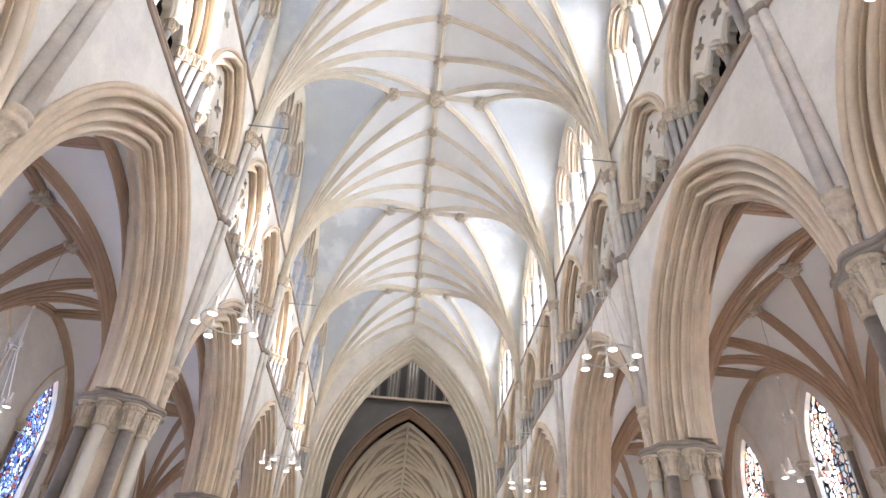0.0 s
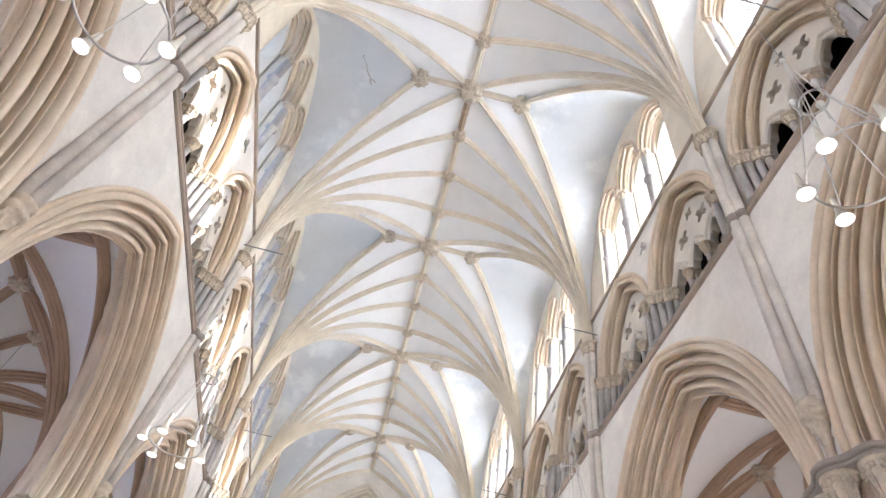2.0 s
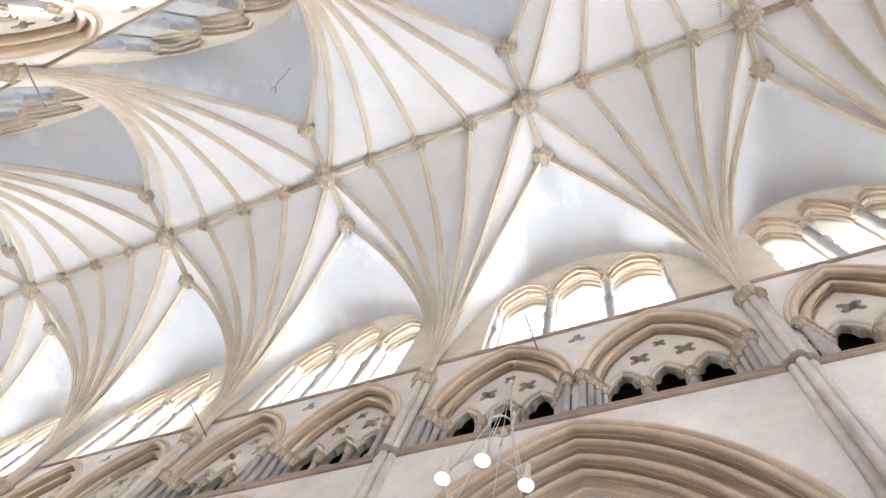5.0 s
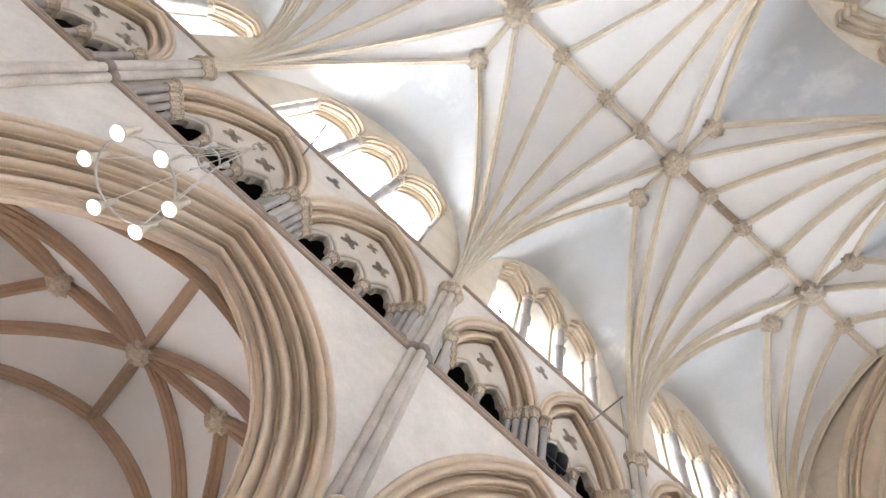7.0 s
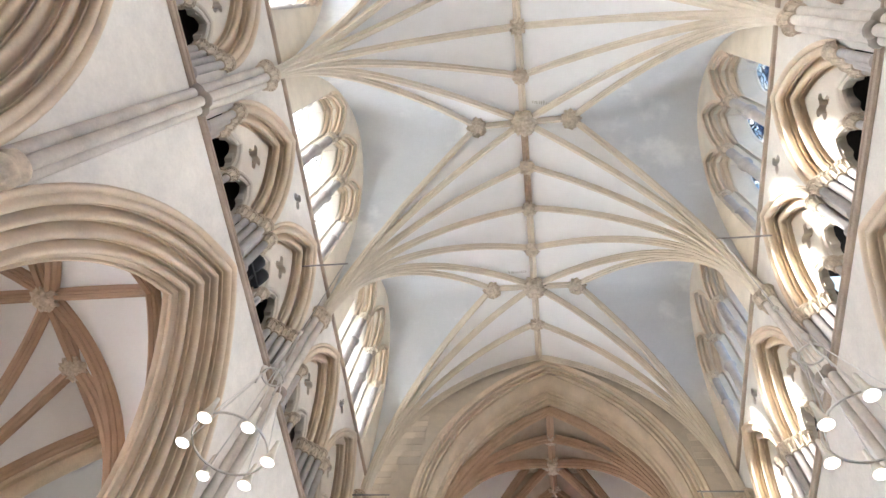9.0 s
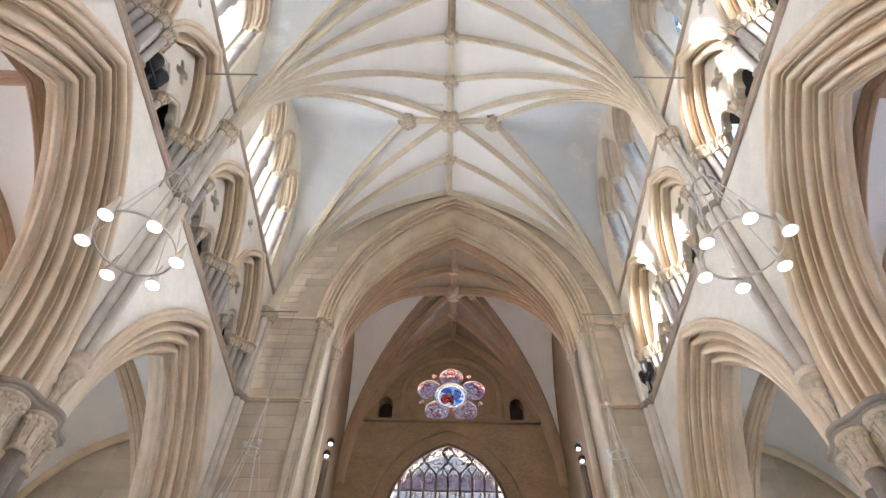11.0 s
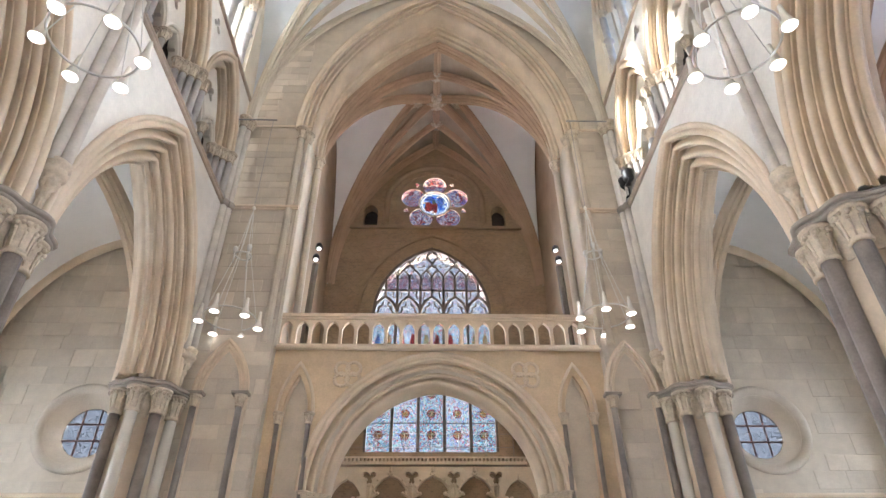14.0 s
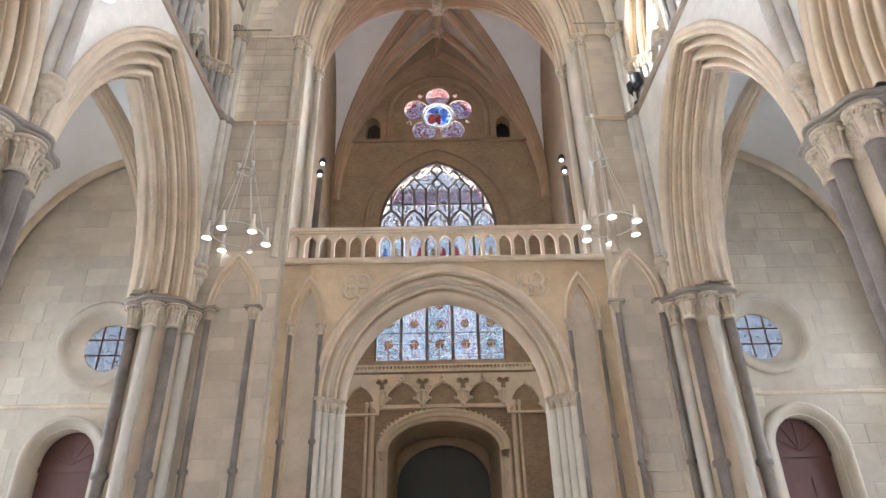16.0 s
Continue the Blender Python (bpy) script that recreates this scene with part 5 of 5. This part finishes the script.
# doorway with its carved panel
dw_ = thing("doorway_west", None, "carved ogee stone doorway with dark green double doors", "doorway", kind="structure")
bm = bmesh.new()
arch_sweep(bm, UD, Z_D, A_D, R_D, [(0.26, WW), (0.26, WW - 0.14), (0.20, WW - 0.18), (0.15, WW - 0.15), (0.12, WW - 0.08), (0.06, WW - 0.10), (0.02, WW - 0.04), (-0.02, WW + 0.06), (-0.06, WW + 0.05), (-0.10, WW + 0.16)], west, 16, legs=4.9)
part("door_arch", finish(bm, "door_arch", M_STONE, True), dw_)
# Reveal takes the brown stone: the recess's shade is put into colour.
bm = bmesh.new()
arch_sweep(bm, UD, Z_D, A_D, R_D, [(-0.10, WW + 0.16), (-0.20, WW + 0.5), (-0.16, WW + 0.9), (-0.30, WW + 1.9)], west, 16, legs=4.9)
part("reveal", finish(bm, "reveal", M_BROWN, True), dw_, label="splayed stone reveal, coloured dark for its depth shade")
for e in (-1, 1):
    part("capital", capital(0.10, 0.26), dw_, Matrix.Translation((UD + e * (A_D + 0.06), -WW + 0.10, Z_D - 0.30)))
    for q, r in ((A_D + 0.42, 0.085), (A_D + 0.62, 0.05)):
        bm = bmesh.new()
        lathe(bm, [(r * 1.6, 0.3), (r * 1.6, 0.45), (r, 0.5), (r, 6.36), (r * 1.4, 6.4), (r * 1.4, 6.5), (r, 6.55)], 10, (UD + e * q, -WW + 0.08, 0))
        part("shaft", finish(bm, "shaft", M_STONE, True), dw_)
P_D = 1.37


def ogee(u, z, a, h, n=10):
    """A cusped ogee head: round shoulders drawn up into a point."""
    right = []
    for i in range(n + 1):
        t = i / n
        w = a * (math.cos(math.pi / 2 * min(1, t / 0.78)) ** 0.5 * 0.86 + 0.14 * (1 - t)) * (1 - 0.24 * math.exp(-((t - 0.20) / 0.07) ** 2))
        right.append((max(0.004, w), h * t))
    return [(u + p, z + q) for p, q in right] + [(u - p, z + q) for p, q in right[-2::-1]]


holes = [ogee(UD + P_D * (i - 1), 6.42, 0.60, 0.92) for i in range(3)]
holes += [foil(UD + P_D * (i - 1.5), 7.14, 0.23, 3, 30, -math.pi / 2, 0.45) for i in range(4)]
holes += [ogee(UD + e * 2.78, 6.16, 0.56, 1.12) for e in (-1, 1)]
bm = bmesh.new()
low = [(UD + 3.5, 5.9), (UD + 3.5, 7.46), (UD - 3.5, 7.46), (UD - 3.5, 5.9), (UD - 3.42, 6.1), (UD - 2.15, 6.1), (UD - 2.1, 6.36), (UD + 2.1, 6.36), (UD + 2.15, 6.1), (UD + 3.42, 6.1)]
plate(bm, low, holes, WW - 0.22, WW - 0.02, west)
rnd = random.Random(5)
for i in range(3):
    u = UD + P_D * (i - 1)
    line = ogee(u, 6.42, 0.63, 0.96)
    for a, b in zip(line, line[1:]):
        tube(bm, west(a[0], a[1], WW - 0.23), west(b[0], b[1], WW - 0.23), 0.045, 6)
    for k in range(3):
        knob(bm, west(u, 7.32 + 0.05 * k, WW - 0.26), 0.07 - 0.012 * k, rnd)
    for e in (-1, 1):
        for k in range(4):
            p = line[2 + 2 * k] if e > 0 else line[-3 - 2 * k]
            knob(bm, west(p[0] + e * 0.04, p[1] + 0.03, WW - 0.25), 0.055, rnd)
        knob(bm, west(u + e * 0.40, 6.62, WW - 0.20), 0.07, rnd)
for i in range(4):
    u = UD + P_D * (i - 1.5)
    tube(bm, west(u, 6.36, WW - 0.22), west(u, 6.8, WW - 0.24), 0.05, 6, 0.09)
    knob(bm, west(u, 6.86, WW - 0.24), 0.10, rnd)
    knob(bm, west(u, 6.40, WW - 0.26), 0.09, rnd)
part("carved_panel", finish(bm, "carved_panel", M_STONE), dw_, label="carved ogee-arched stone panel")
bm = bmesh.new()
box(bm, UD - 2.12, UD + 2.12, -WW, -WW + 0.26, 6.30, 6.37)
for i in range(34):
    t = math.pi * (i + 0.5) / 34
    if 0.35 < t < math.pi - 0.35:
        knob(bm, west(UD + (A_D + 0.30) * math.cos(t), Z_D + (R_D + 0.30) * math.sin(t) * 0.98, WW - 0.12), 0.05, rnd)
part("crest", finish(bm, "crest", M_STONE), dw_, label="row of carved leaf knobs over the door arch")
bm = bmesh.new()
box(bm, UD - 3.1, UD + 3.1, -WW, -WW + 0.26, 7.52, 7.62)
for i in range(48):
    box(bm, UD - 3.05 + i * 0.127, UD - 2.98 + i * 0.127, -WW + 0.18, -WW + 0.25, 7.62, 7.72)
box(bm, UD - 3.1, UD + 3.1, -WW, -WW + 0.26, 7.72, 7.78)
part("cornice", finish(bm, "cornice", M_STONE), dw_)
bm = bmesh.new()
plate(bm, [(UD + 2.4, 0), (UD + 2.4, 7.2), (UD - 2.4, 7.2), (UD - 2.4, 0)], [opening(UD, 0.02, 4.15, 1.62, 1.3, 14)], WW + 1.9, WW + 2.1, west)
part("inner_wall", finish(bm, "inner_wall", M_BROWN), dw_)
for e in (-1, 1):
    bm = bmesh.new()
    u0, u1 = sorted((UD + e * 0.01, UD + e * 1.68))
    box(bm, u0, u1, -(WW + 2.18), -(WW + 2.11), 0, 5.5)
    for k in range(3):
        q0, q1 = sorted((UD + e * 0.12, UD + e * 1.5))
        box(bm, q0, q1, -(WW + 2.11), -(WW + 2.09), 0.4 + k * 1.7, 1.8 + k * 1.7)
    part("door_leaf", finish(bm, "door_leaf", M_DOOR), dw_, label="dark green panelled door leaf")
# Unseen slab added behind the doors to keep outside light out.
thing("backing_west", box_mesh("backing", M_DARK, -3.5, 3.5, -24.8, -24.5, 0, 7.3), "unseen dark backing that stops light behind the doors", "porch", kind="structure")
# slim guard rail before the great window
gr = thing("guard_rail", None, "thin metal guard rail on the window sill", "rail")
for z in (8.1, 8.55):
    bm = bmesh.new()
    tube(bm, (-2.9, -WW + 0.2, z), (2.6, -WW + 0.2, z), 0.008, 6)
    part("bar", finish(bm, "bar", M_ROD), gr)
for i in range(7):
    bm = bmesh.new()
    tube(bm, (-2.9 + i * 0.916, -WW + 0.2, 7.78), (-2.9 + i * 0.916, -WW + 0.2, 8.56), 0.008, 6)
    part("post", finish(bm, "post", M_ROD), gr)

# west walls of the aisles: round window and door
for s in (1, -1):
    aw = thing("wall_aisle_west", None, "ashlar aisle end wall with round window and arched door", "wall", kind="structure")
    uc, zc = s * 9.36, 7.36
    ud = s * 9.62
    circ = lambda r, n=32: [(uc + r * math.cos(2 * math.pi * i / n), zc + r * math.sin(2 * math.pi * i / n)) for i in range(n)]
    u0, u1 = sorted((s * 6.0, s * 13.4))
    bm = bmesh.new()
    plate(bm, [(u1, 0), (u1, 14.0), (u0, 14.0), (u0, 0)], [circ(0.98), opening(ud, 0.02, 4.2, 0.80, 0.82, 10)], 18.0, 18.7, west)
    part("wall_face", finish(bm, "wall_face", M_JOINT), aw)
    ashlar(aw, west, u0 + 0.5, u1 - 0.6, 0, 13.2, 18.0, M_ASHLAR, 0.5, 20 + s, lambda p, q: math.hypot(p - uc, q - zc) < 1.22 or (abs(p - ud) < 1.12 and q < 4.2) or math.hypot(p - ud, q - 4.2) < 1.14, 300)
    bm = bmesh.new()
    rings = [(1.24, 18.0), (1.24, 17.94), (1.14, 17.92), (1.0, 17.98), (0.92, 18.1), (0.70, 18.38), (0.68, 18.5)]
    rows = [[bm.verts.new(west(u, z, w)) for u, z in circ(r, 40)] for r, w in rings]
    for a, b in zip(rows, rows[1:]):
        for i in range(40):
            bm.faces.new((a[i], a[(i + 1) % 40], b[(i + 1) % 40], b[i]))
    wn_ = part("round_window", finish(bm, "round_window", M_ASHLAR, True), aw, label="round window with a splayed stone frame")
    bm = bmesh.new()
    plate(bm, circ(0.69), [], 18.44, 18.446, west)
    g = part("pane", finish(bm, "pane", M_GLASS_GRID), wn_)
    g.visible_shadow = False
    bm = bmesh.new()
    for q in (-0.23, 0.23):
        hgt = math.sqrt(0.68 ** 2 - q * q)
        tube(bm, west(uc + q, zc - hgt, 18.42), west(uc + q, zc + hgt, 18.42), 0.028, 6)
        tube(bm, west(uc - hgt, zc + q, 18.42), west(uc + hgt, zc + q, 18.42), 0.028, 6)
    part("glazing_bar", finish(bm, "glazing_bar", M_REDDOOR), wn_)
    bm = bmesh.new()
    arch_sweep(bm, ud, 4.2, 0.78, 0.80, [(0.34, 18.0), (0.34, 17.9), (0.24, 17.86), (0.16, 17.94), (0.0, 18.02), (0.0, 18.4)], west, 12, legs=4.2)
    dr_ = part("door", finish(bm, "door", M_ASHLAR, True), aw, label="arched doorway with dark red panelled door")
    bm = bmesh.new()
    box(bm, ud - 0.8, ud + 0.8, -18.46, -18.40, 0, 5.1)
    for k in range(2):
        for q in (-0.4, 0.4):
            box(bm, ud + q - 0.28, ud + q + 0.28, -18.40, -18.375, 0.4 + 1.7 * k, 1.8 + 1.7 * k)
    box(bm, ud - 0.8, ud + 0.8, -18.40, -18.34, 3.98, 4.12)
    for k in range(1, 6):
        t = math.pi * k / 6
        tube(bm, (ud, -18.38, 4.15), (ud + 0.75 * math.cos(t), -18.38, 4.15 + 0.75 * math.sin(t)), 0.018, 6)
    part("door_leaf", finish(bm, "door_leaf", M_REDDOOR), dr_)
    bm = bmesh.new()
    tube(bm, west(u0, 5.6, 17.96), west(u1, 5.6, 17.96), 0.06, 8)
    part("string_course", finish(bm, "string_course", M_STONE), aw)
    bm = bmesh.new()
    q0, q1 = sorted((s * 5.3, s * 6.9))
    box(bm, q0, q1, -18.6, -15.6, 0, 12.4)
    part("return_wall", finish(bm, "return_wall", M_ASHLAR), aw)

# ---- crossing and choir ----
def east(u, z, w):
    return (u, w, z)


cr = thing("wall_crossing", None, "crossing arch and grey lantern walls beyond the nave", "wall", kind="structure")
bm = bmesh.new()
plate(bm, [(12.0, 0), (12.0, 24.4), (-12.0, 24.4), (-12.0, 0)], [opening(0.1, 0.02, 12.3, 5.6, 10.2, 18)], 37.3, 39.4, east)
part("wall_face", finish(bm, "wall_face", M_PLASTER), cr)
bm = bmesh.new()
arch_sweep(bm, 0.1, 12.3, 4.75, 9.25, moulding((0.95, 37.2), (0.0, 38.2), 4) + [(0, 39.2), (0.3, 39.5)], east, 18, legs=12)
part("crossing_arch", finish(bm, "crossing_arch", M_RIB, True), cr, label="great moulded stone crossing arch")
for e in (-1, 1):
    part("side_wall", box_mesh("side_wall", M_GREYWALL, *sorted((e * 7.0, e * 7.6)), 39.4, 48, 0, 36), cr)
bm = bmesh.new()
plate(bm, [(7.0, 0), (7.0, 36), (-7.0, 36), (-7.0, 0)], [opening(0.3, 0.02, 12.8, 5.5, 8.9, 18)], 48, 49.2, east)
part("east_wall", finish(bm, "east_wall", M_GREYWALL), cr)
bm = bmesh.new()
arch_sweep(bm, 0.3, 12.8, 5.2, 8.5, rolls((0.5, 47.9), (0.0, 48.6), 3, -0.6) + [(0, 49.3)], east, 16, legs=12)
part("choir_arch", finish(bm, "choir_arch", M_AISLE_RIB, True), cr)
bm = bmesh.new()
box(bm, -7, 7, 47.8, 48, 22.3, 22.48)
part("string_course", finish(bm, "string_course", M_STONE), cr)
for i in range(-4, 5):
    bm = bmesh.new()
    for q in (-0.28, 0, 0.28):
        tube(bm, (0.3 + i * 1.55 + q, 47.85, 22.5), (0.3 + i * 1.55 + q, 47.85, 28), 0.06, 8)
    part("lantern_shaft", finish(bm, "lantern_shaft", M_PALESHAFT, True), cr)
    # Near-black panel darkens the gap between two lantern shafts.
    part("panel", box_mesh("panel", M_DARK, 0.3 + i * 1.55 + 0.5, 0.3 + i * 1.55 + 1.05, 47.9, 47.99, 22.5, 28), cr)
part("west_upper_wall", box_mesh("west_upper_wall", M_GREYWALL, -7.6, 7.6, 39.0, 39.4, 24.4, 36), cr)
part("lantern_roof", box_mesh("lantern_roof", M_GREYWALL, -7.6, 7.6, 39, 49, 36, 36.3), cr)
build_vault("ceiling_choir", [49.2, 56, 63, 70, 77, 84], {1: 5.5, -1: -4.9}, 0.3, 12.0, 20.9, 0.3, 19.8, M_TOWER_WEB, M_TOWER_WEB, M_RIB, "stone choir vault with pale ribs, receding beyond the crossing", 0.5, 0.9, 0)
# Unseen deck added above the choir vault, blocks the sky.
thing("unseen_roof_choir", box_mesh("roof", M_DARK, -7.6, 7.6, 49.2, 85, 24.4, 24.7), "unseen dark deck over the choir vault, keeps sky light out", "roof", kind="structure")
ch = thing("wall_choir", None, "pale choir side and end walls", "wall", kind="structure")
for x0, x1 in ((5.5, 6.1), (-5.5, -4.9)):
    bm = bmesh.new()
    plate(bm, [(84, 0), (84, 24.4), (49.2, 24.4), (49.2, 0)], [opening(y, 13, 16, 1.6, 2.2, 8) for y in (52.6, 59.5, 66.5, 73.5, 80.5)], x0, x1, lambda u, z, w: (w, u, z))
    part("side_wall", finish(bm, "side_wall", M_PLASTER), ch)
part("end_wall", box_mesh("end_wall", M_PLASTER, -5.5, 6.1, 84, 84.6, 0, 24.4), ch)

# ---- chandeliers on their wall rods ----
bm = bmesh.new()
lathe(bm, [(0.022, 0.42), (0.034, 0.40), (0.042, 0.28), (0.052, 0.17), (0.074, 0.06), (0.104, -0.02), (0.124, -0.055), (0.118, -0.062)], 14)
LAMP = finish(bm, "lamp", M_BRASS, True)
bm = bmesh.new()
lathe(bm, [(0.106, -0.052), (0.106, -0.062), (0.08, -0.076), (0.03, -0.085)], 14)
BULB = finish(bm, "bulb", M_BULB, True)


def ring_mesh(name, r, z, th, mat, n=40):
    bm = bmesh.new()
    rows = []
    for i in range(n):
        t = 2 * math.pi * i / n
        rows.append([bm.verts.new(((r + th * math.cos(q)) * math.cos(t), (r + th * math.cos(q)) * math.sin(t), z + th * math.sin(q))) for q in [2 * math.pi * k / 6 for k in range(6)]])
    for i in range(n):
        a, b = rows[i], rows[(i + 1) % n]
        for k in range(6):
            bm.faces.new((a[k], a[(k + 1) % 6], b[(k + 1) % 6], b[k]))
    return finish(bm, name, mat, True)


def chandelier(rod=True):
    c = thing("chandelier", None, "steel ring chandelier with six lit downlights on thin cables" if rod else "small steel ring pendant with lit downlights", "chandelier", "nave chandeliers" if rod else "aisle pendants")
    part("ring", ring_mesh("ring", 0.62, 0.12, 0.020, M_CHROME), c)
    part("upper_ring", ring_mesh("upper_ring", 0.2, 1.95, 0.020, M_CHROME, 24), c)
    for i in range(6):
        t = 2 * math.pi * i / 6 + 0.3
        x, y = 0.62 * math.cos(t), 0.62 * math.sin(t)
        lm = part("lamp", LAMP, c, Matrix.Translation((x * 1.1, y * 1.1, 0)), "flared brass downlight")
        part("bulb", BULB, lm)
        bm = bmesh.new()
        tube(bm, (x, y, 0.12), (x * 0.3, y * 0.3, 1.95), 0.010, 6)
        tube(bm, (x * 0.3, y * 0.3, 1.95), (0, 0, 3.5), 0.009, 6)
        part("cable", finish(bm, "cable", M_CHROME), c)
        if i % 2 == 0:
            bm = bmesh.new()
            lathe(bm, [(0.035, 0.0), (0.065, 0.16), (0.05, 0.20)], 10, (x * 0.36, y * 0.36, 1.98))
            tube(bm, (x * 0.36, y * 0.36, 1.70), (x * 0.36, y * 0.36, 1.98), 0.02, 8)
            part("uplight_cup", finish(bm, "uplight_cup", M_CHROME, True), c, label="small brass cup")
    bm = bmesh.new()
    lathe(bm, [(0.01, 3.45), (0.05, 3.5), (0.05, 3.55), (0.01, 3.6)], 10)
    part("hub", finish(bm, "hub", M_BRASS, True), c)
    bm = bmesh.new()
    tube(bm, (0, 0, 3.55), (0, 0, 7.0), 0.008, 6)
    part("drop_cable", finish(bm, "drop_cable", M_ROD), c)
    if rod:
        bm = bmesh.new()
        tube(bm, (-0.1, 0, 7.0), (1.15, 0, 7.0), 0.022, 8)
        part("rod", finish(bm, "rod", M_ROD), c, label="thin iron rod fixed to the wall")
    return c


first = chandelier()
Z_CH = 9.22
placed = [(s, y) for y in (-14.55, -7.0, 2.9, 13.35, 23.8) for s in (1, -1)]
for k, (s, y) in enumerate(placed):
    x, z = (4.85 if s > 0 else -4.55), Z_CH
    if y < -14:
        x, z = (4.76 if s > 0 else -4.33), (8.72 if s > 0 else 8.84)
    elif y < -6:
        x, z = (4.78 if s > 0 else -4.55), (9.02 if s > 0 else 9.2)
    elif y < 3 and s < 0:
        y = 3.5
    m = Matrix.Translation((x, y, z)) @ (Matrix() if s > 0 else ROT)
    if k == 0:
        first.matrix_world = m
    else:
        copy_thing(first, m)

small = chandelier(False)
small.matrix_world = Matrix.Translation((9.1, 13.4, 6.85)) @ Matrix.Scale(0.665, 4)
copy_thing(small, Matrix.Translation((-9.0, 13.2, 6.85)))

# ---- floodlights ----
bm = bmesh.new()
for q in (-0.16, 0.16):
    lathe(bm, [(0.10, -0.18), (0.15, -0.1), (0.165, 0.1), (0.175, 0.15)], 12, (0, q, 0.68))
FLOOD = finish(bm, "housing", M_IRON, True)
bm = bmesh.new()
box(bm, -0.05, 0.05, -0.3, 0.3, 0.44, 0.51)
tube(bm, (0, 0, 0), (0, 0, 0.46), 0.03, 8)
lathe(bm, [(0.13, 0.0), (0.13, 0.03), (0.04, 0.06)], 12)
FL_BRACKET = finish(bm, "bracket", M_IRON)
for x, y in ((5.80, -5.88), (-5.62, -14.42), (5.76, 22.0)):
    f = thing("floodlight", None, "black twin floodlight clamped on the triforium ledge", "floodlight", "floodlights", m=Matrix.Translation((x, y, Z_STR + 0.10)))
    part("housing", FLOOD, f)
    part("bracket", FL_BRACKET, f)
for e in (-1, 1):
    x = AX + e * 3.62
    f = thing("spotlight", None, "lit gallery spotlights on a dark oak brace", "spotlight", "gallery spotlights", m=Matrix.Translation((x, -16.9, 0)))
    bm = bmesh.new()
    tube(bm, (e * 0.12, 0, 9.2), (0, 0.3, 11.8), 0.10, 6)
    part("brace", finish(bm, "brace", M_WOOD), f)
    for z, d in ((12.4, 0.05), (12.0, 0.0)):
        bm = bmesh.new()
        lathe(bm, [(0.06, 0.12), (0.10, 0.05), (0.11, -0.05)], 10, (-e * d, 0.35, z))
        hs_ = part("housing", finish(bm, "housing", M_IRON, True), f)
        bm = bmesh.new()
        lathe(bm, [(0.06, -0.05), (0.065, -0.08), (0.03, -0.11)], 10, (-e * d, 0.35, z))
        part("bulb", finish(bm, "bulb", M_BULB, True), hs_)
